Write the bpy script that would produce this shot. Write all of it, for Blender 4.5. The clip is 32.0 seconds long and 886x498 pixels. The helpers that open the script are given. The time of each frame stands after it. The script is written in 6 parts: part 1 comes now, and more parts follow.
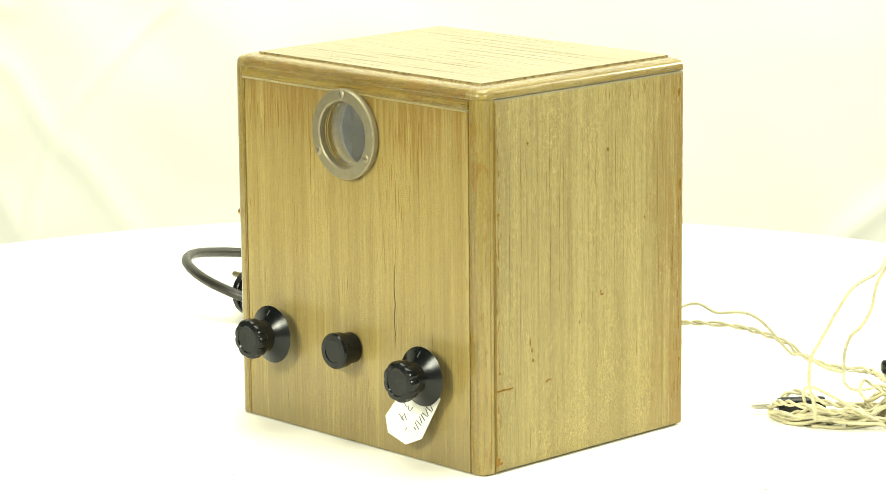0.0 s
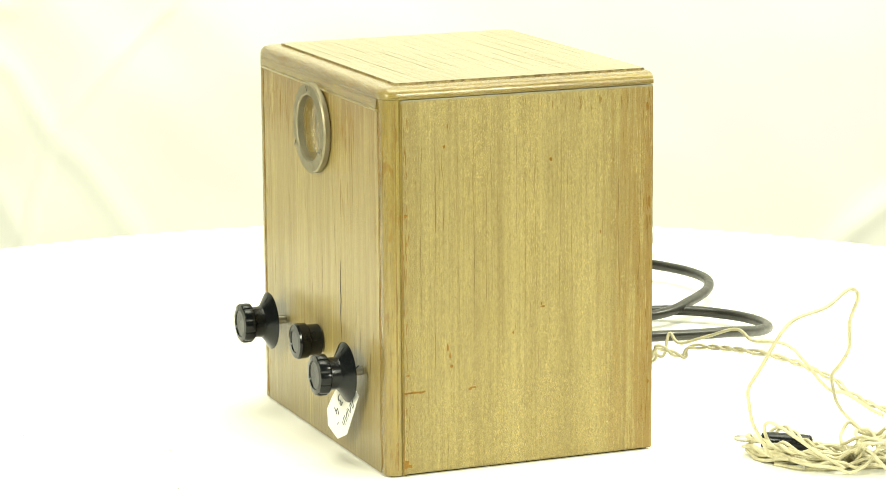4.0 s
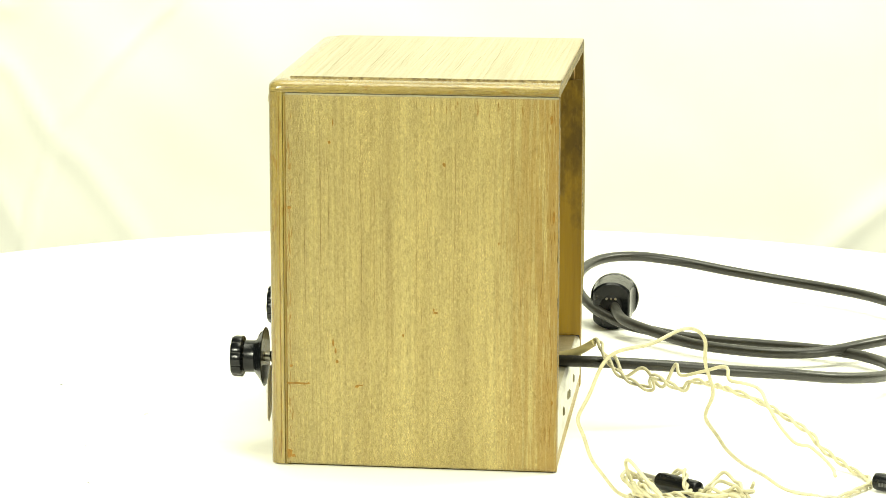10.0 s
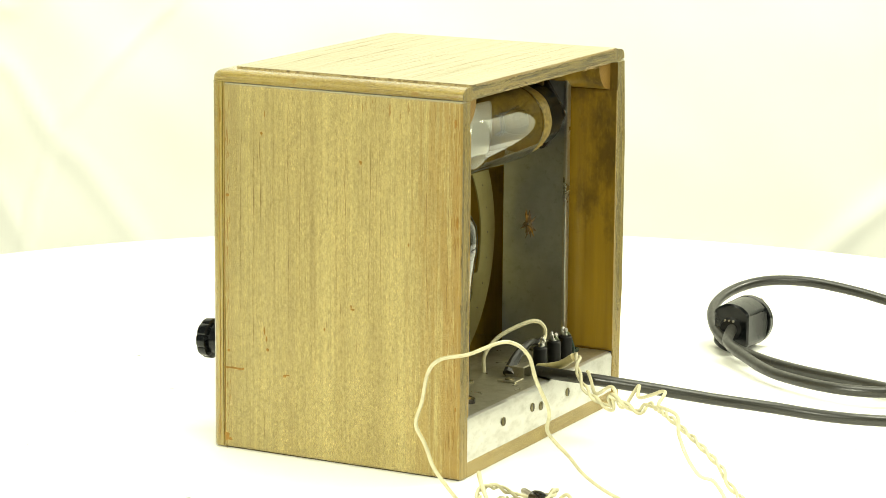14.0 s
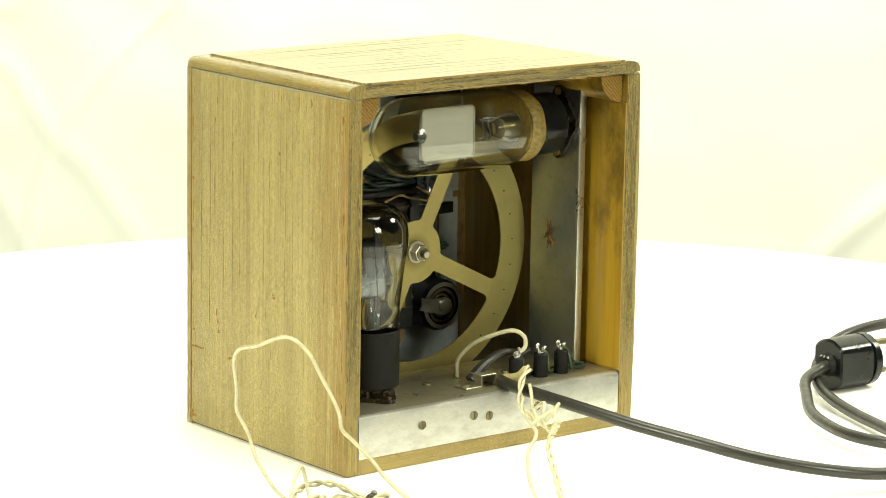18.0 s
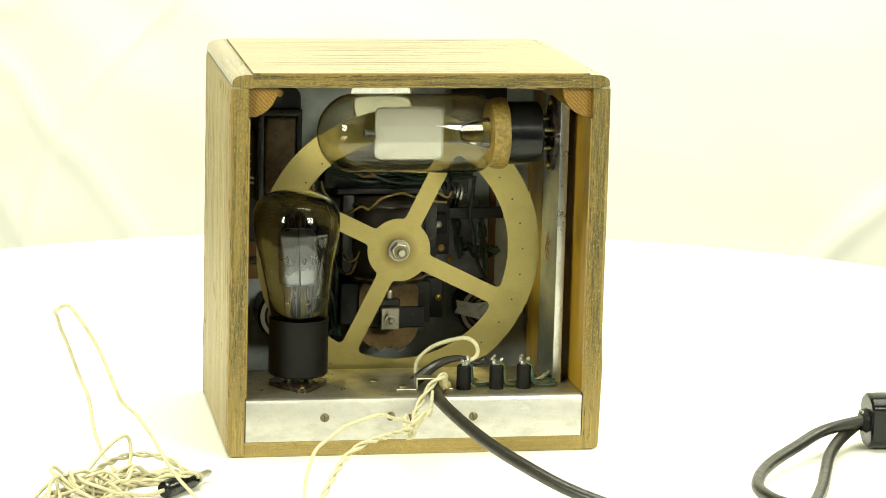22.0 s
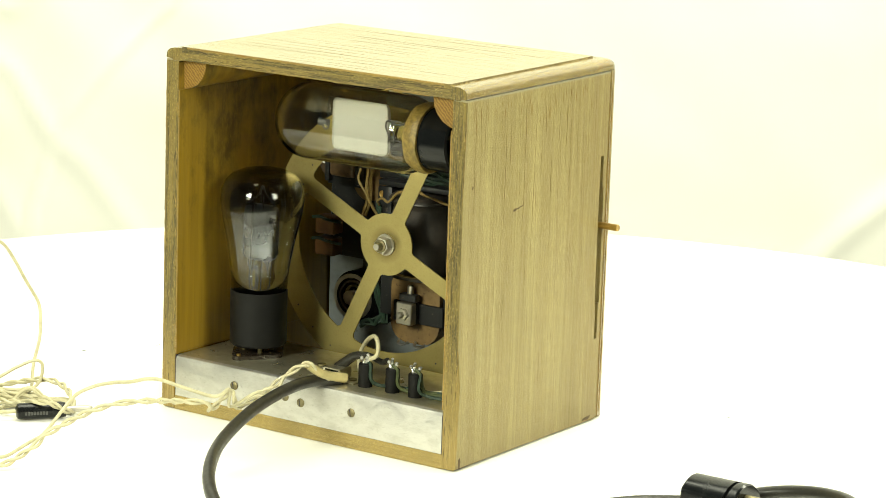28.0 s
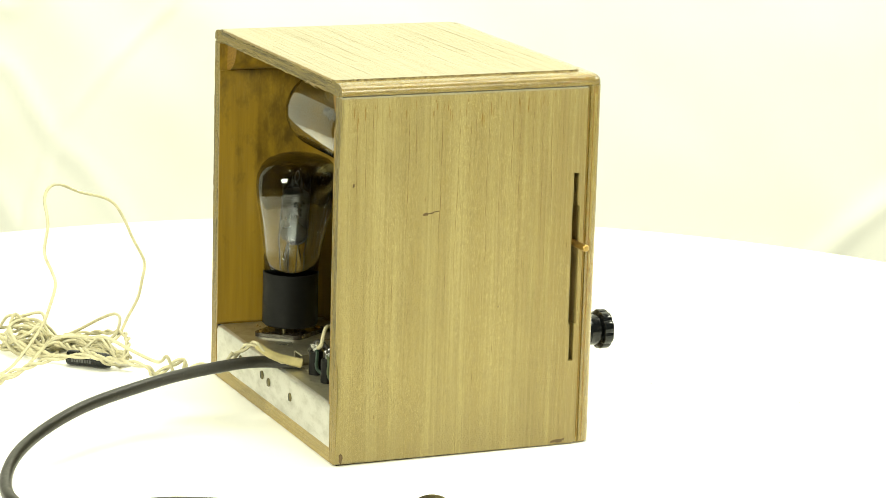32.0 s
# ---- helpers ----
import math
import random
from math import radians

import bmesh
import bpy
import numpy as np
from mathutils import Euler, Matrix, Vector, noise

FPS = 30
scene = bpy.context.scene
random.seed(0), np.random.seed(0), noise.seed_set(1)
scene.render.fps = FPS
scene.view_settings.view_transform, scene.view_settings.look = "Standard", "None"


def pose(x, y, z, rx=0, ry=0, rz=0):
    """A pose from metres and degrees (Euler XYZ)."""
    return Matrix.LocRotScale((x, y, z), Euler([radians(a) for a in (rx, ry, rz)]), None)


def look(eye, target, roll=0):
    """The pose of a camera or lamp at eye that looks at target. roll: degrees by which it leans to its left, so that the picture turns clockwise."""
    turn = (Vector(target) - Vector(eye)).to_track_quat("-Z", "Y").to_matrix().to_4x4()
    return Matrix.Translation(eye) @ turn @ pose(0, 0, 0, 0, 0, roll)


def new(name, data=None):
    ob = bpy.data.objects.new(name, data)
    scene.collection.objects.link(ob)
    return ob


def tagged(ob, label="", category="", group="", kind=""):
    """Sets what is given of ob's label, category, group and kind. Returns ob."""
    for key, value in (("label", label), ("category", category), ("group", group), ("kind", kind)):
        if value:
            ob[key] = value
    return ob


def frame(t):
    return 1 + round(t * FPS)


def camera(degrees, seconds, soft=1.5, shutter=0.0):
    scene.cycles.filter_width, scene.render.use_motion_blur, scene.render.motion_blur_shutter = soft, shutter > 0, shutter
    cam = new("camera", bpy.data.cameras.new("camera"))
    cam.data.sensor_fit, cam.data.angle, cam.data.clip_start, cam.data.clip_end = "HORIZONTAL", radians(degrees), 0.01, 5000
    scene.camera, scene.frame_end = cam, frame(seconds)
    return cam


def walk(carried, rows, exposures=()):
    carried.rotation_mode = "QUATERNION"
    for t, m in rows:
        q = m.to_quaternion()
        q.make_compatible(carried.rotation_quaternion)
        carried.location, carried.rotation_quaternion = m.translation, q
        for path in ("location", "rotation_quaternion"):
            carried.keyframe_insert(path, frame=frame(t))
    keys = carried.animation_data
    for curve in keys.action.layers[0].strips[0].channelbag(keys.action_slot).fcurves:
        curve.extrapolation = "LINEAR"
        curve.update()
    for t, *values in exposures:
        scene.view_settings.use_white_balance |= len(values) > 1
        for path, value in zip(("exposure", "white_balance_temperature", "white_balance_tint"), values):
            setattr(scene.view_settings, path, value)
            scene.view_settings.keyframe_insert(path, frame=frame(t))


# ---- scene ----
# A wooden apparatus turns on a white round turntable; the camera stands still.
cam = camera(16.775, 32.0, soft=0.4)
EYE = (0.0, -1.79994, 0.48981)
CAM_POSE = Matrix.Translation(EYE) @ Matrix.Rotation(-0.00658, 4, "Z") @ Matrix.Rotation(math.pi / 2 - 0.21076, 4, "X") @ Matrix.Rotation(0.01097, 4, "Z")
walk(cam, [(0.0, CAM_POSE), (32.0, CAM_POSE)])

# turn of the table in degrees, second by second; the top leans a little on its axle
TURN = [-46.2, -52.3, -58.08, -62.96, -67.59, -72.3, -77.0, -81.83, -86.97, -91.56, -96.35, -101.32, -106.68, -112.04, -117.38,
        -122.97, -128.78, -134.64, -140.87, -147.83, -154.42, -161.77, -169.56, -177.26, -184.4, -191.63, -199.6, -207.23,
        -215.07, -222.52, -230.33, -238.2, -246.87]
LEAN = Matrix.Rotation(0.01172, 4, "X") @ Matrix.Rotation(-0.01754, 4, "Y")


def table_pose(t):
    return Matrix.Rotation(radians(TURN[t]), 4, "Z") @ LEAN


# ---------------------------------------------------------------- light
world = bpy.data.worlds.new("world")
scene.world = world
world.use_nodes = True
world.node_tree.nodes["Background"].inputs[0].default_value = (0.985, 1.0, 0.85, 1)
world.node_tree.nodes["Background"].inputs[1].default_value = 0.15


def lamp(name, eye, target, w, h, power, colour):
    data = bpy.data.lights.new(name, "AREA")
    data.shape, data.size, data.size_y, data.energy, data.color = "RECTANGLE", w, h, power, colour
    ob = new(name, data)
    ob.matrix_world = look(eye, target)
    return ob


WARM = (0.985, 1.0, 0.79)
lamp("ceiling_panel_lamp", (0.15, 0.05, 1.78), (0.15, 0.06, 0.0), 1.5, 1.2, 52, WARM)
lamp("softbox_lamp", (-1.25, -1.55, 1.00), (0.0, 0.0, 0.1), 0.55, 0.55, 50, WARM)
lamp("softbox_lamp", (1.25, -1.55, 1.00), (0.0, 0.0, 0.1), 0.55, 0.55, 27, WARM)
# unseen lamp, added only to brighten the backdrop cloth
lamp("backdrop_fill_lamp", (1.5, 0.45, 1.2), (0.1, 1.1, 0.0), 0.4, 0.4, 24, WARM)


# ---------------------------------------------------------------- materials
class Nodes:
    def __init__(self, name):
        self.mat = bpy.data.materials.new(name)
        self.mat.use_nodes = True
        self.tree = self.mat.node_tree
        self.bsdf = self.tree.nodes["Principled BSDF"]
        self.coord = self.tree.nodes.new("ShaderNodeTexCoord")

    def link(self, a, b):
        self.tree.links.new(a, b)

    def mapped(self, scale=(1, 1, 1), shift=(0, 0, 0)):
        m = self.tree.nodes.new("ShaderNodeMapping")
        m.inputs["Scale"].default_value = scale
        m.inputs["Location"].default_value = shift
        self.link(self.coord.outputs["Object"], m.inputs["Vector"])
        return m.outputs["Vector"]

    def noise(self, vec, scale, detail=3.0, rough=0.55, distort=0.0):
        n = self.tree.nodes.new("ShaderNodeTexNoise")
        n.inputs["Scale"].default_value = scale
        n.inputs["Detail"].default_value = detail
        n.inputs["Roughness"].default_value = rough
        n.inputs["Distortion"].default_value = distort
        self.link(vec, n.inputs["Vector"])
        return n.outputs["Fac"]

    def ramp(self, fac, stops):
        r = self.tree.nodes.new("ShaderNodeValToRGB")
        els = r.color_ramp.elements
        while len(els) < len(stops):
            els.new(0.5)
        for e, (p, c) in zip(els, stops):
            e.position = p
            e.color = (c, c, c, 1) if isinstance(c, (int, float)) else (*c, 1)
        self.link(fac, r.inputs["Fac"])
        return r.outputs["Color"]

    def mix(self, fac, a, b, mode="MIX"):
        m = self.tree.nodes.new("ShaderNodeMix")
        m.data_type, m.blend_type = "RGBA", mode
        for sock, v in ((m.inputs["Factor"], fac), (m.inputs["A"], a), (m.inputs["B"], b)):
            if hasattr(v, "node"):
                self.link(v, sock)
            elif isinstance(v, (int, float)):
                sock.default_value = v
            else:
                sock.default_value = (*v, 1)
        return m.outputs["Result"]

    def math(self, op, a, b=0.0, clamp=False):
        m = self.tree.nodes.new("ShaderNodeMath")
        m.operation, m.use_clamp = op, clamp
        for sock, v in zip(m.inputs, (a, b)):
            if hasattr(v, "node"):
                self.link(v, sock)
            else:
                sock.default_value = v
        return m.outputs[0]

    def bump(self, height, strength, dist=0.001):
        b = self.tree.nodes.new("ShaderNodeBump")
        b.inputs["Strength"].default_value = strength
        b.inputs["Distance"].default_value = dist
        self.link(height, b.inputs["Height"])
        self.link(b.outputs["Normal"], self.bsdf.inputs["Normal"])

    def set(self, colour=None, rough=None, metal=None, coat=None, spec=None, trans=None, ior=None):
        for key, v in (("Base Color", colour), ("Roughness", rough), ("Metallic", metal), ("Coat Weight", coat), ("Specular IOR Level", spec), ("Transmission Weight", trans), ("IOR", ior)):
            if v is None:
                continue
            sock = self.bsdf.inputs[key]
            if hasattr(v, "node"):
                self.link(v, sock)
            elif isinstance(v, (int, float)):
                sock.default_value = v
            else:
                sock.default_value = (*v, 1)
        return self


def wood(name, grain, light, dark, stain=(0.25, 0.135, 0.018), stain_at=0.70, rough=0.42, shift=(0, 0, 0), coat=0.10, zones=(), fleck_on=1.0, dash=0.3, coat_rough=0.3):
    """Open-grained oak with a fine crackle. Rows of (axis, from, to, colour, amount) streak stretches of the board with
    stains and darker tones.
    """
    n = Nodes(name)
    def along(k):
        return {"x": (k, 1, 1), "y": (1, k, 1), "z": (1, 1, k)}[grain]
    def moved(d):
        return (shift[0] + d, shift[1] + d * 0.7, shift[2] + d * 0.3)
    streak = n.noise(n.mapped(along(0.010), shift), 620, 5, 0.7)
    band = n.noise(n.mapped(along(0.025), moved(0.3)), 95, 3, 0.6)
    fibre = n.noise(n.mapped(along(0.03), moved(1.1)), 1700, 2, 0.6)
    fleck = n.noise(n.mapped(along(0.55), moved(2.0)), 780, 2.5, 0.6, 1.2)
    fleck_b = n.noise(n.mapped(along(0.40), moved(4.0)), 620, 2.5, 0.6, 1.6)
    patch = n.noise(n.mapped(along(0.2), moved(3.0)), 45, 3, 0.6)
    pale = tuple(min(1, v * 1.62 + 0.03) for v in light)
    deep = tuple(v * k for v, k in zip(dark, (0.50, 0.44, 0.34)))
    base = n.mix(n.ramp(band, [(0.36, 0.0), (0.64, 1.0)]), light, dark)
    base = n.mix(n.math("MULTIPLY", n.ramp(streak, [(0.44, 0.0), (0.62, 1.0)]), 0.55), base, tuple(v * 0.76 for v in dark))
    worms = n.ramp(n.math("ABSOLUTE", n.math("SUBTRACT", fleck, 0.5)), [(0.012, 1.0), (0.038, 0.0)])
    furrows = n.ramp(n.math("ABSOLUTE", n.math("SUBTRACT", fleck_b, 0.5)), [(0.010, 1.0), (0.034, 0.0)])
    thick = n.ramp(patch, [(0.36, 0.35), (0.62, 1.0)])
    base = n.mix(n.math("MULTIPLY", furrows, 0.42 * fleck_on), base, deep)
    base = n.mix(n.math("MULTIPLY", n.math("MULTIPLY", worms, thick), 0.72 * fleck_on), base, pale)
    sep = n.tree.nodes.new("ShaderNodeSeparateXYZ")
    n.link(n.coord.outputs["Object"], sep.inputs[0])
    for k, (axis, a, b, colour, amount) in enumerate(zones):
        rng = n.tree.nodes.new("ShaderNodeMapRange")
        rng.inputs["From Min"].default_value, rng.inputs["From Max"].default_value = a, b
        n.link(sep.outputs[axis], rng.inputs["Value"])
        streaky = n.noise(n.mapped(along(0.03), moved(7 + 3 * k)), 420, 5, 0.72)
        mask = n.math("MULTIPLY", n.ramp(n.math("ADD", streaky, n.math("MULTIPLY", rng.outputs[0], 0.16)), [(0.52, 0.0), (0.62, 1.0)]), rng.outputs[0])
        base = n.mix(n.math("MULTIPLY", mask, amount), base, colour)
    spots = n.noise(n.mapped(along(0.4), moved(5)), 150, 3, 0.65, 0.5)
    base = n.mix(n.math("MULTIPLY", n.ramp(spots, [(stain_at, 0.0), (stain_at + 0.04, 1.0)]), 0.6), base, stain)
    dashes = n.ramp(fibre, [(0.30, 1.0), (0.40, 0.0)])
    base = n.mix(n.math("MULTIPLY", dashes, dash), base, deep)
    n.set(base, n.ramp(streak, [(0.3, rough - 0.07), (0.7, rough + 0.12)]), 0.0, coat)
    n.bsdf.inputs["Coat Roughness"].default_value = coat_rough
    h = n.math("SUBTRACT", n.math("MULTIPLY", worms, 0.7 * fleck_on), n.math("ADD", n.math("MULTIPLY", dashes, 0.5), n.math("MULTIPLY", furrows, 0.5 * fleck_on)))
    n.bump(n.math("ADD", h, n.math("MULTIPLY", streak, 0.3)), 0.8, 0.0005)
    return n.mat


# BROWN streaks stain the front's upper part; OLIVE tones boards darker towards the bottom
BROWN, OLIVE = (0.235, 0.118, 0.008), (0.215, 0.162, 0.058)
M = {}
M["side"] = wood("bleached_oak_right", "z", (0.475, 0.382, 0.138), (0.365, 0.276, 0.086), zones=[(1, 0.055, 0.106, (0.29, 0.160, 0.018), 0.8), (1, 0.035, -0.060, (0.265, 0.205, 0.076), 0.45)], stain_at=0.74, dash=0.14, fleck_on=1.2)
M["side_slot"] = wood("bleached_oak_left", "z", (0.405, 0.325, 0.118), (0.310, 0.236, 0.070), stain_at=0.78, shift=(5.3, 2.2, 0.7), zones=[(1, 0.03, -0.07, (0.25, 0.170, 0.048), 0.7), (2, 0.07, 0.0, OLIVE, 0.4)], fleck_on=0.7, dash=0.18)
M["front"] = wood("bleached_oak_front", "z", (0.425, 0.325, 0.100), (0.315, 0.218, 0.050), stain_at=0.78, shift=(3.1, 0.4, 0.2), zones=[(2, 0.148, 0.235, BROWN, 1.0), (2, 0.11, 0.0, OLIVE, 0.75)], fleck_on=0.5, coat=0.55, coat_rough=0.22, dash=0.2)
M["top"] = wood("bleached_oak_top", "x", (0.390, 0.352, 0.222), (0.352, 0.308, 0.182), stain_at=0.84, shift=(0.2, 2.3, 0.4), fleck_on=0.35, dash=0.12)
M["mould_x"] = wood("oak_moulding_across", "x", (0.400, 0.285, 0.058), (0.175, 0.105, 0.012), stain_at=0.55, rough=0.2, coat=0.75, shift=(0.7, 0.1, 1.4), fleck_on=0.9, dash=0.9, coat_rough=0.2)
M["mould_y"] = wood("oak_moulding_deep", "y", (0.400, 0.305, 0.080), (0.225, 0.150, 0.026), stain_at=0.60, rough=0.2, coat=0.7, shift=(0.7, 2.1, 1.4), fleck_on=0.8, dash=0.7, coat_rough=0.2)
M["mould_z"] = wood("oak_moulding_upright", "z", (0.38, 0.290, 0.080), (0.225, 0.150, 0.028), stain_at=0.58, rough=0.22, coat=0.7, shift=(1.9, 0.1, 1.4), fleck_on=0.5, dash=0.5, coat_rough=0.2)


def rim_mat(name, stretch, pale_below):
    """Cut plywood edge: thin dark and golden layers, worn and dirty."""
    n = Nodes(name)
    layer = n.noise(n.mapped(stretch), 1000, 4, 0.7)
    broad = n.noise(n.mapped(stretch, (0.4, 0.2, 0.1)), 260, 3, 0.6)
    grit = n.noise(n.mapped(tuple(max(v, 0.45) for v in stretch)), 1500, 4, 0.75)
    worn = n.noise(n.mapped(tuple(max(v, 0.25) for v in stretch)), 300, 4, 0.7)
    c = n.mix(n.ramp(layer, [(0.40, 0.0), (0.60, 1.0)]), (0.072, 0.054, 0.013), (0.215, 0.158, 0.034))
    c = n.mix(n.math("MULTIPLY", n.ramp(broad, [(0.50, 0.0), (0.58, 1.0)]), 0.6), c, (0.25, 0.175, 0.034))
    c = n.mix(n.math("MULTIPLY", n.ramp(grit, [(0.56, 0.0), (0.66, 1.0)]), 0.75), c, (0.44, 0.340, 0.100))
    c = n.mix(n.math("MULTIPLY", n.ramp(grit, [(0.36, 1.0), (0.44, 0.0)]), 0.6), c, (0.035, 0.026, 0.008))
    sep = n.tree.nodes.new("ShaderNodeSeparateXYZ")
    n.link(n.coord.outputs["Object"], sep.inputs[0])
    rng = n.tree.nodes.new("ShaderNodeMapRange")
    rng.inputs["From Min"].default_value, rng.inputs["From Max"].default_value = pale_below + 0.03, pale_below - 0.03
    n.link(sep.outputs[2], rng.inputs["Value"])
    bare = n.math("MULTIPLY", rng.outputs[0], n.ramp(n.math("ADD", worn, n.math("MULTIPLY", rng.outputs[0], 0.15)), [(0.46, 0.15), (0.60, 0.9)]))
    c = n.mix(bare, c, n.mix(n.ramp(layer, [(0.36, 0.0), (0.6, 1.0)]), (0.42, 0.31, 0.10), (0.24, 0.165, 0.04)))
    n.set(c, 0.5)
    n.bump(n.math("ADD", layer, n.math("MULTIPLY", grit, 0.8)), 1.0, 0.0009)
    return n.mat


M["rim"] = rim_mat("worn_plywood_rim_upright", (1, 1, 0.035), 0.045)
M["rim_x"] = rim_mat("worn_plywood_rim_across", (0.035, 1, 1), 0.0)
def inner_wood(name, light, dark, dark_from):
    """Old golden varnish inside, with dark blotches thicker towards the top."""
    n = Nodes(name)
    a = n.noise(n.mapped((1, 1, 0.05)), 150, 5, 0.6)
    b = n.noise(n.mapped((1, 1, 0.6)), 34, 5, 0.68)
    f = n.noise(n.mapped((1, 1, 0.3)), 520, 3, 0.6)
    c = n.mix(n.ramp(a, [(0.3, 0.0), (0.7, 1.0)]), light, dark)
    sep = n.tree.nodes.new("ShaderNodeSeparateXYZ")
    n.link(n.coord.outputs["Object"], sep.inputs[0])
    blotch = n.math("ADD", b, n.math("MULTIPLY", n.math("SUBTRACT", sep.outputs[2], dark_from), 1.8))
    c = n.mix(n.math("MULTIPLY", n.ramp(blotch, [(0.52, 0.0), (0.72, 1.0)]), 0.68), c, (0.020, 0.012, 0.004))
    c = n.mix(n.math("MULTIPLY", n.ramp(f, [(0.57, 0.0), (0.66, 1.0)]), 0.35), c, (0.26, 0.17, 0.03))
    n.set(c, 0.34, 0.0, 0.3)
    n.bump(a, 0.4, 0.0004)
    return n.mat


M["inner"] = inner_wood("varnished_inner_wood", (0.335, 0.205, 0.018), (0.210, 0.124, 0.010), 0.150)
M["inner_left"] = inner_wood("varnished_inner_wood_left", (0.370, 0.222, 0.016), (0.220, 0.126, 0.009), 0.125)
M["gold_edge"] = wood("golden_veneer_edge", "x", (0.38, 0.255, 0.048), (0.26, 0.16, 0.028), stain_at=0.6, rough=0.3, coat=0.4, fleck_on=0.5)
M["bottom_edge"] = wood("golden_bottom_edge", "x", (0.45, 0.335, 0.105), (0.33, 0.235, 0.060), stain_at=0.66, rough=0.4, fleck_on=0.7)
n = Nodes("ragged_brown_edge")
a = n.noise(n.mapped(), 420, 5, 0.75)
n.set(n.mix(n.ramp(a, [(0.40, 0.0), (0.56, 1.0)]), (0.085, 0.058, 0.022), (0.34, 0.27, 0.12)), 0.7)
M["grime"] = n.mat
n = Nodes("pine_end_grain")
r = n.tree.nodes.new("ShaderNodeTexWave")
r.wave_type, r.bands_direction = "BANDS", "DIAGONAL"
r.inputs["Scale"].default_value = 260
r.inputs["Distortion"].default_value = 4.0
r.inputs["Detail"].default_value = 3.0
r.inputs["Detail Scale"].default_value = 3.0
n.link(n.mapped((1, 0.02, -1), (0.35, 0, 0.1)), r.inputs["Vector"])
n.set(n.mix(n.ramp(r.outputs["Fac"], [(0.35, 0.0), (0.6, 1.0)]), (0.255, 0.145, 0.018), (0.155, 0.078, 0.008)), 0.6)
M["pine"] = n.mat


def metal(name, colour, rough, dirt, dirt_amount=0.5, scale=60, stretch=(1, 1, 1), metallic=1.0, bump=0.15):
    n = Nodes(name)
    v = n.mapped(stretch)
    a = n.noise(v, scale, 5, 0.65)
    b = n.noise(v, scale * 7, 3, 0.6)
    c = n.mix(n.math("MULTIPLY", n.ramp(a, [(0.45, 0.0), (0.75, 1.0)]), dirt_amount), colour, dirt)
    c = n.mix(n.math("MULTIPLY", n.ramp(b, [(0.60, 0.0), (0.72, 1.0)]), dirt_amount * 0.7), c, dirt)
    n.set(c, n.ramp(a, [(0.3, rough), (0.8, min(1, rough + 0.25))]), metallic)
    n.bump(b, bump, 0.0003)
    return n.mat


M["alu"] = metal("scuffed_aluminium", (0.62, 0.62, 0.585), 0.24, (0.28, 0.27, 0.22), 0.45, 55)
M["tray"] = metal("scuffed_tray_aluminium", (0.66, 0.65, 0.60), 0.28, (0.30, 0.28, 0.21), 0.42, 150, (0.5, 1, 1), 0.9, 0.4)
# grimy copy of the tray metal for upward faces, dim reflections painted in
M["tray_top"] = metal("grimy_dimmed_tray_aluminium", (0.50, 0.47, 0.345), 0.24, (0.22, 0.185, 0.10), 0.52, 60, (1, 1, 1), 0.9, 0.3)
M["alu_dull"] = metal("dull_aluminium", (0.50, 0.53, 0.53), 0.30, (0.22, 0.215, 0.18), 0.45, 30)
n = Nodes("aged_brass_sheet")
a = n.noise(n.mapped(), 45, 5, 0.65)
b = n.noise(n.mapped((1, 1, 1)), 900, 4, 0.7)
mid = n.tree.nodes.new("ShaderNodeVectorMath")
mid.operation = "DISTANCE"
mid.inputs[1].default_value = (0.0002, 0.0275, 0.107)
n.link(n.coord.outputs["Object"], mid.inputs[0])
c = n.mix(n.math("MULTIPLY", n.ramp(a, [(0.45, 0.0), (0.75, 1.0)]), 0.4), (0.405, 0.335, 0.125), (0.275, 0.217, 0.072))
c = n.mix(n.math("MULTIPLY", n.ramp(b, [(0.52, 0.0), (0.72, 1.0)]), 0.4), c, (0.28, 0.21, 0.075))
grease = n.ramp(n.math("ADD", n.math("MULTIPLY", mid.outputs["Value"], 50.0), n.math("MULTIPLY", a, 0.12)), [(0.42, 1.0), (0.68, 0.0)])
c = n.mix(n.math("MULTIPLY", grease, 0.62), c, (0.16, 0.115, 0.04))
n.set(c, n.ramp(a, [(0.3, 0.34), (0.8, 0.50)]), 0.80)
n.bump(b, 0.35, 0.0003)
M["brass_dull"] = n.mat
M["nickel"] = metal("worn_nickel", (0.47, 0.45, 0.38), 0.30, (0.25, 0.22, 0.16), 0.4, 120)
M["bronze"] = metal("grey_bronze", (0.31, 0.275, 0.18), 0.40, (0.20, 0.165, 0.09), 0.4, 160, (1, 1, 1), 0.75, 0.3)
M["brass"] = metal("old_brass", (0.50, 0.34, 0.11), 0.30, (0.20, 0.12, 0.03), 0.5, 150)
M["screw"] = metal("dull_dark_screw", (0.23, 0.20, 0.11), 0.4, (0.07, 0.055, 0.02), 0.6, 200)
M["solder"] = metal("solder", (0.62, 0.61, 0.57), 0.28, (0.2, 0.2, 0.18), 0.5, 300)


